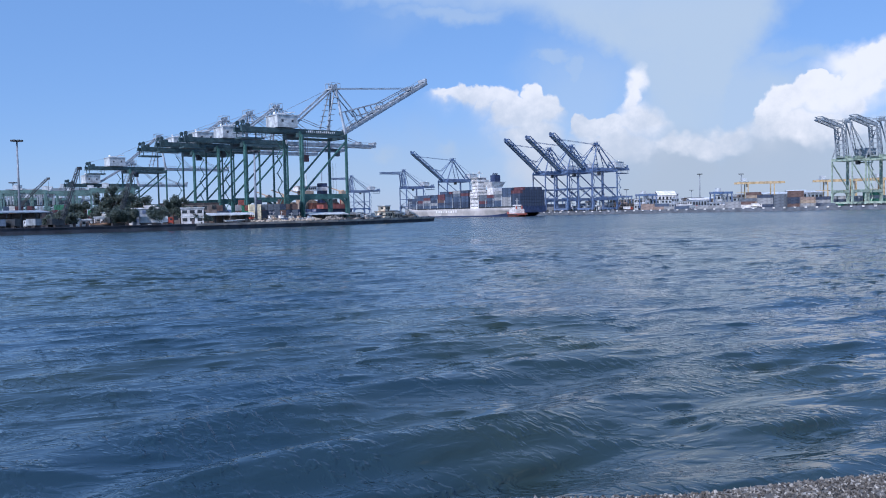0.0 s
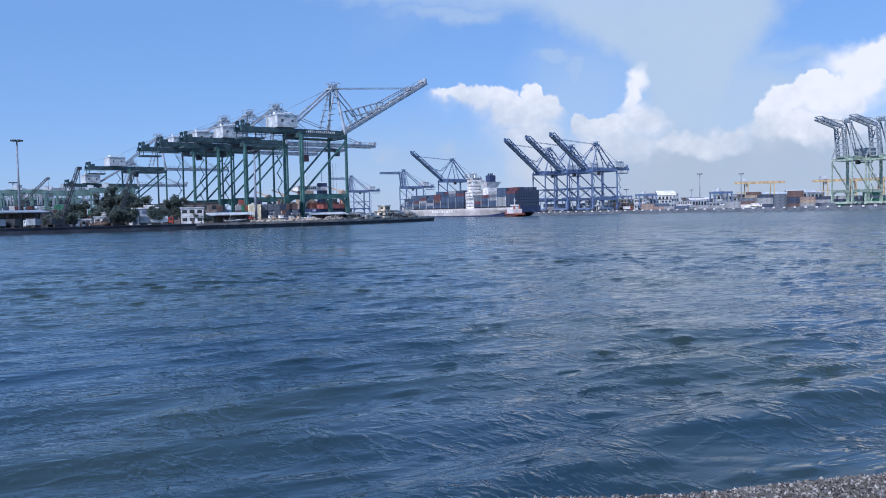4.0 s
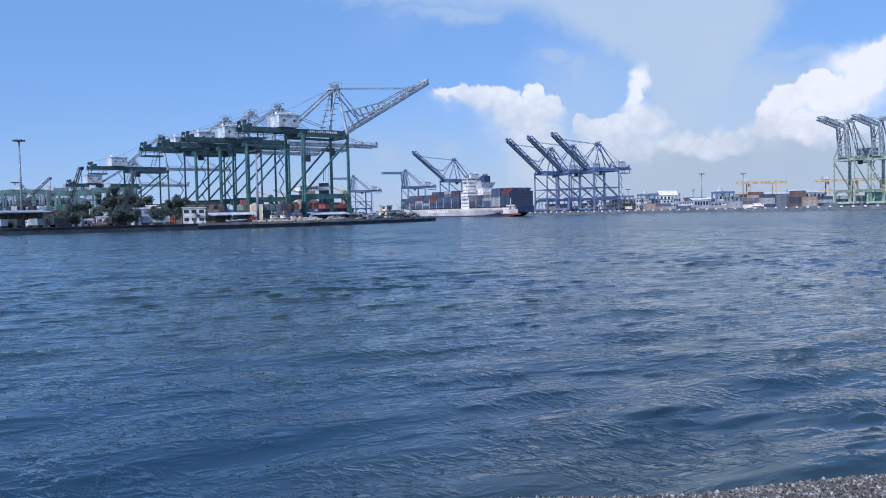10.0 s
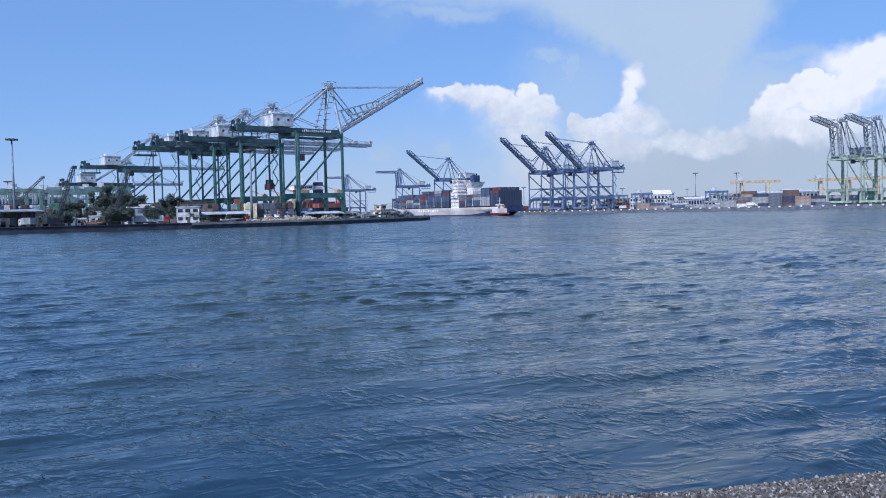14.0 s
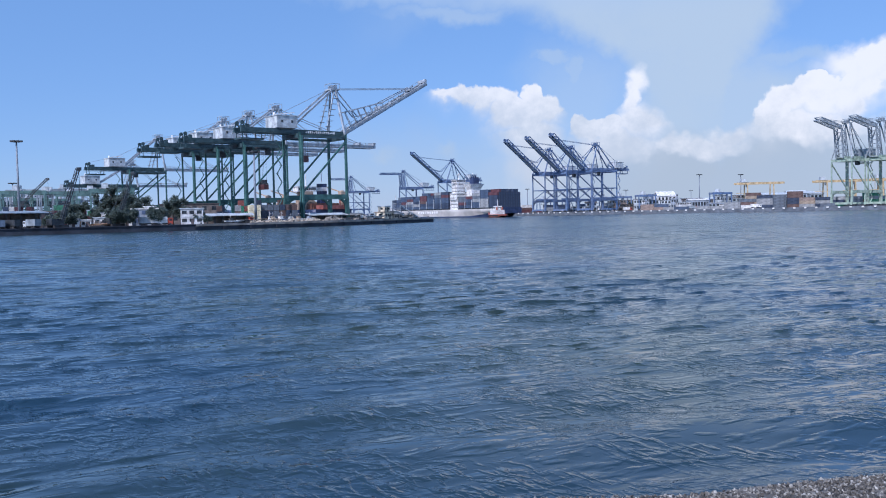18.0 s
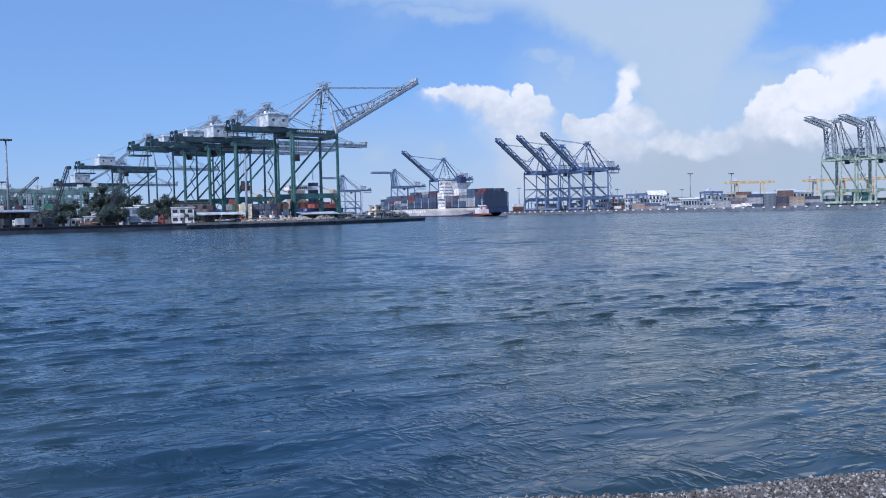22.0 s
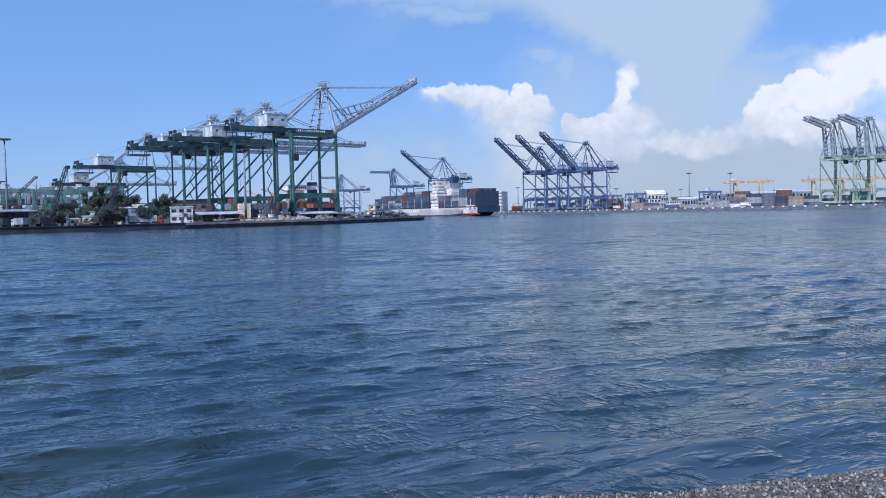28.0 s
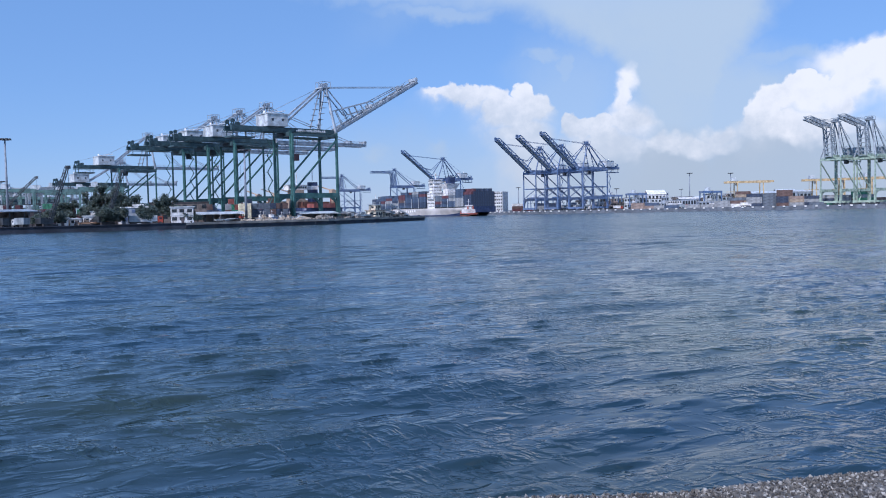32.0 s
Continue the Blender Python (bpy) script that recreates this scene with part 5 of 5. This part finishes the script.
    house((288.9, 1000, z), 0, 24, 12, 13, WALLPALE, PALE, "pale three-storey office block on the far shore", 3, 6, name="port_building")
    far = (("pink", "orange", "white", 1, 2, 2, 175.5, 735), ("red", "white", "brown", 1, 1, 3, 81.9, 850), ("white", "red", "blue", 1, 1, 2, 91.1, 850),
           ("tan", "slate", "brown", 1, 1, 4, 246.1, 690), ("tan", "brown", "slate", 1, 1, 5, 256.1, 702), ("navy", "grey", "grey", 1, 1, 5, 261.1, 690),
           ("slate", "tan", "brown", 1, 2, 4, 272.3, 690), ("slate", "navy", "brown", 1, 1, 5, 282.2, 680), ("tan", "grey", "pink", 1, 1, 4, 288.9, 672),
           ("navy", "grey", "brown", 1, 1, 4, 299.9, 668), ("green", "grey", "navy", 1, 1, 3, 310.6, 660), ("grey", "green", "brown", 1, 2, 4, 324.4, 668),
           ("brown", "green", "grey", 1, 2, 4, 338.4, 660), ("blue", "navy", "grey", 1, 2, 3, 106.8, 870), ("navy", "blue", "white", 1, 2, 3, 130.3, 850),
           ("blue", "grey", "grey", 1, 2, 3, 149.7, 830), ("white", "blue", "pink", 1, 1, 2, 186.2, 730), ("grey", "white", "blue", 1, 1, 2, 193.5, 728),
           ("pink", "orange", "brown", 1, 1, 3, 164.9, 800), ("slate", "grey", "blue", 1, 1, 1, 198.5, 712), ("slate", "grey", "brown", 1, 2, 1, 212.7, 700),
           ("brown", "grey", "white", 1, 2, 2, 234.4, 690),
           ("slate", "grey", "navy", 1, 1, 1, 293.1, 644))
    for i, (a, b_, c, r, n, k, x, y) in enumerate(far):
        stack(x, y, z, -8 if x > 150 else 20, r, n, k, [a, a, b_, c], 40 + i, "far stacks")
    # low mixed sheds and parked trucks between the far quay and the offices
    rng = random.Random(31)
    walls = (WALLBROWN, SLATE, WALLBLUE, MISTGREY, QUAYGREY, PALE)
    words = ("brown", "slate-grey", "bluish", "hazed grey", "dark grey", "light grey")
    for k, (x, y) in enumerate(((168.2, 790), (178.0, 800), (177.6, 770), (189.7, 790), (194.7, 780), (202.6, 770), (217.5, 790), (224.6, 770),
                                (233.0, 760), (246.0, 775), (250.5, 760), (252.6, 745), (258.0, 740), (274.0, 740), (293.1, 730), (302.7, 720), (314.0, 710),
                                (160.6, 800), (144.1, 830), (132.2, 840))):
        i = rng.randrange(6)
        house((x, y, z), rng.uniform(-12, 12), rng.uniform(6, 11), 7, rng.uniform(5, 12), walls[i], rng.choice((ROOFDARK, PALE, WALLBROWN)), words[i] + " low shed on the far quay", 2, 3, rng.choice((0, 0, 1.2)), name="quay_shed", category="shed")
    for x, y, a in ((167.6, 770, 10), (182.3, 755, -20), (191.2, 740, 5), (213.4, 725, -10), (233.6, 700, 15), (149.7, 800, -35), (130.0, 812, -35), (113.1, 830, -35), (248.8, 672, -20)):
        truck((x, y, z), a, rng.choice((WHITE, RED, BLUE)), rng.choice((WHITE, SLATE, BLUE)), "box truck parked on the far quay")
    trees = ((205.1, 900, 9, 6), (236.8, 860, 8, 6), (267.7, 780, 8, 5), (338.1, 760, 9, 6))
    for i, (x, y, h, s) in enumerate(trees):
        tree((x, y, z), h, s, 70 + i, "distant green tree beside the far sheds")


far_shore()

# ================= the sea wall underfoot =================


def sea_wall():
    def edge(x):
        return 4.255 + 0.128 * x - 0.10 * np.exp(-((x - 1.25) / 0.6) ** 2)
    bm = bmesh.new()
    prism(bm, [(-60, -40), (60, -40), (60, edge(60) - 0.02), (-60, edge(-60) - 0.02)], -3, 2.96)
    tagged(link("pavement", bm, CONCRETE), "rough concrete sea wall underfoot", "sea wall", kind="structure")
    n, c = 70, 420
    u = np.linspace(-6, 8, c)
    X = np.repeat(u[None, :], n, 0)
    d = np.linspace(-1.6, 0.03, n)[:, None]
    Y = edge(X) + d
    Z = np.full_like(X, 3.0)
    rng = np.random.RandomState(4)
    lump = np.array([noise.noise(Vector((x * 4.0, y * 4.0, 0.3))) for x, y in zip(X.ravel(), Y.ravel())]).reshape(X.shape)
    Z += 0.012 * lump + rng.normal(0, 0.004, X.shape) - np.clip(d + 0.01, 0, 1) * 0.8
    tagged(grid_mesh("sea_wall_top", X, Y, Z, PEBBLE), "pebbly worn concrete top of the sea wall", "sea wall", kind="structure")
    rnd = random.Random(12)
    bm = bmesh.new()
    for k in range(9000):
        x = rnd.uniform(-0.2, 3.6)
        y = edge(x) - 0.02 - abs(rnd.gauss(0, 0.30))
        s = rnd.uniform(0.004, 0.016)
        m = Matrix.Translation((x, y, 3.0 + s * 0.35)) @ Euler((rnd.random() * 3, rnd.random() * 3, rnd.random() * 3)).to_matrix().to_4x4() @ Matrix.Diagonal((s, s * rnd.uniform(0.5, 1), s * rnd.uniform(0.4, 0.9), 1))
        q = bmesh.ops.create_icosphere(bm, subdivisions=1, radius=1.0, matrix=m) if k < 600 else None
        if q is None:
            v = [bm.verts.new(m @ Vector(p)) for p in ((1, 0, 0), (-1, 0, 0), (0, 1, 0), (0, -1, 0), (0, 0, 1), (0, 0, -1))]
            for f in ((0, 2, 4), (2, 1, 4), (1, 3, 4), (3, 0, 4), (2, 0, 5), (1, 2, 5), (3, 1, 5), (0, 3, 5)):
                bm.faces.new([v[i] for i in f])
    mat, g, b = material("mixed_pebbles", 0.75)
    r = g.node("ShaderNodeNewGeometry").outputs["Random Per Island"]
    ramp = g.node("ShaderNodeValToRGB", (r,))
    e = ramp.color_ramp.elements
    e[0].color, e[1].color = (0.035, 0.034, 0.034, 1), (0.46, 0.45, 0.42, 1)
    for pos, col in ((0.5, (0.12, 0.112, 0.10, 1)), (0.8, (0.22, 0.21, 0.19, 1))):
        e.new(pos).color = col
    g.tree.links.new(ramp.outputs[0], b.inputs["Base Color"])
    tagged(link("pebbles", bm, mat), "mixed grey and brown pebbles set in the wall top", "pebbles", kind="stuff")


sea_wall()

# ================= what moves =================


def motions():
    end = 32.0
    walk(water, [(0, pose(0, 0, 0)), (end, pose(DRIFT[0] * end, DRIFT[1] * end, 0))])
    fwd = Vector((math.cos(radians(122)), math.sin(radians(122))))
    rows = []
    for t, d in ((0, 0.0), (8, 14.2), (16, 28.8), (24, 43.2), (end, 57.0)):
        rows.append((t, pose(76.0 + fwd.x * d, 689 + fwd.y * d, 0, 0, 0, 122)))
    walk(SHIP, rows)
    walk(TUG, [(t, pose(x, y, 0, 0, 0, 112)) for t, x, y in ((0, 62.0, 643.9), (6, 59.4, 647.9), (14, 52.6, 656.9), (19, 47.2, 664.9), (23, 41.6, 672.9), (28, 35.1, 682.9), (32, 33.6, 690.9))])
    trolley, load, sp = LOAD
    walk(trolley, [(t, pose(u, 0, 0)) for t, u in ((0, 32), (9, 32), (11, 20), (13, 3), (14, -4.2), (14.5, -4.8), (16.5, -7.8), (18, -9.9), (20, -13.2), (22, -15.5), (25, -18.4), (27, -19), (end, -19))])
    for ob in (load, sp):
        walk(ob, [(t, pose(0, 0, dz)) for t, dz in ((0, -8.5), (11.5, -8.5), (13, -1), (14, 1.2), (16.5, 2.0), (20, 1.7), (22, 0.8), (25, -1.5), (27, -7), (end, -8))])


motions()
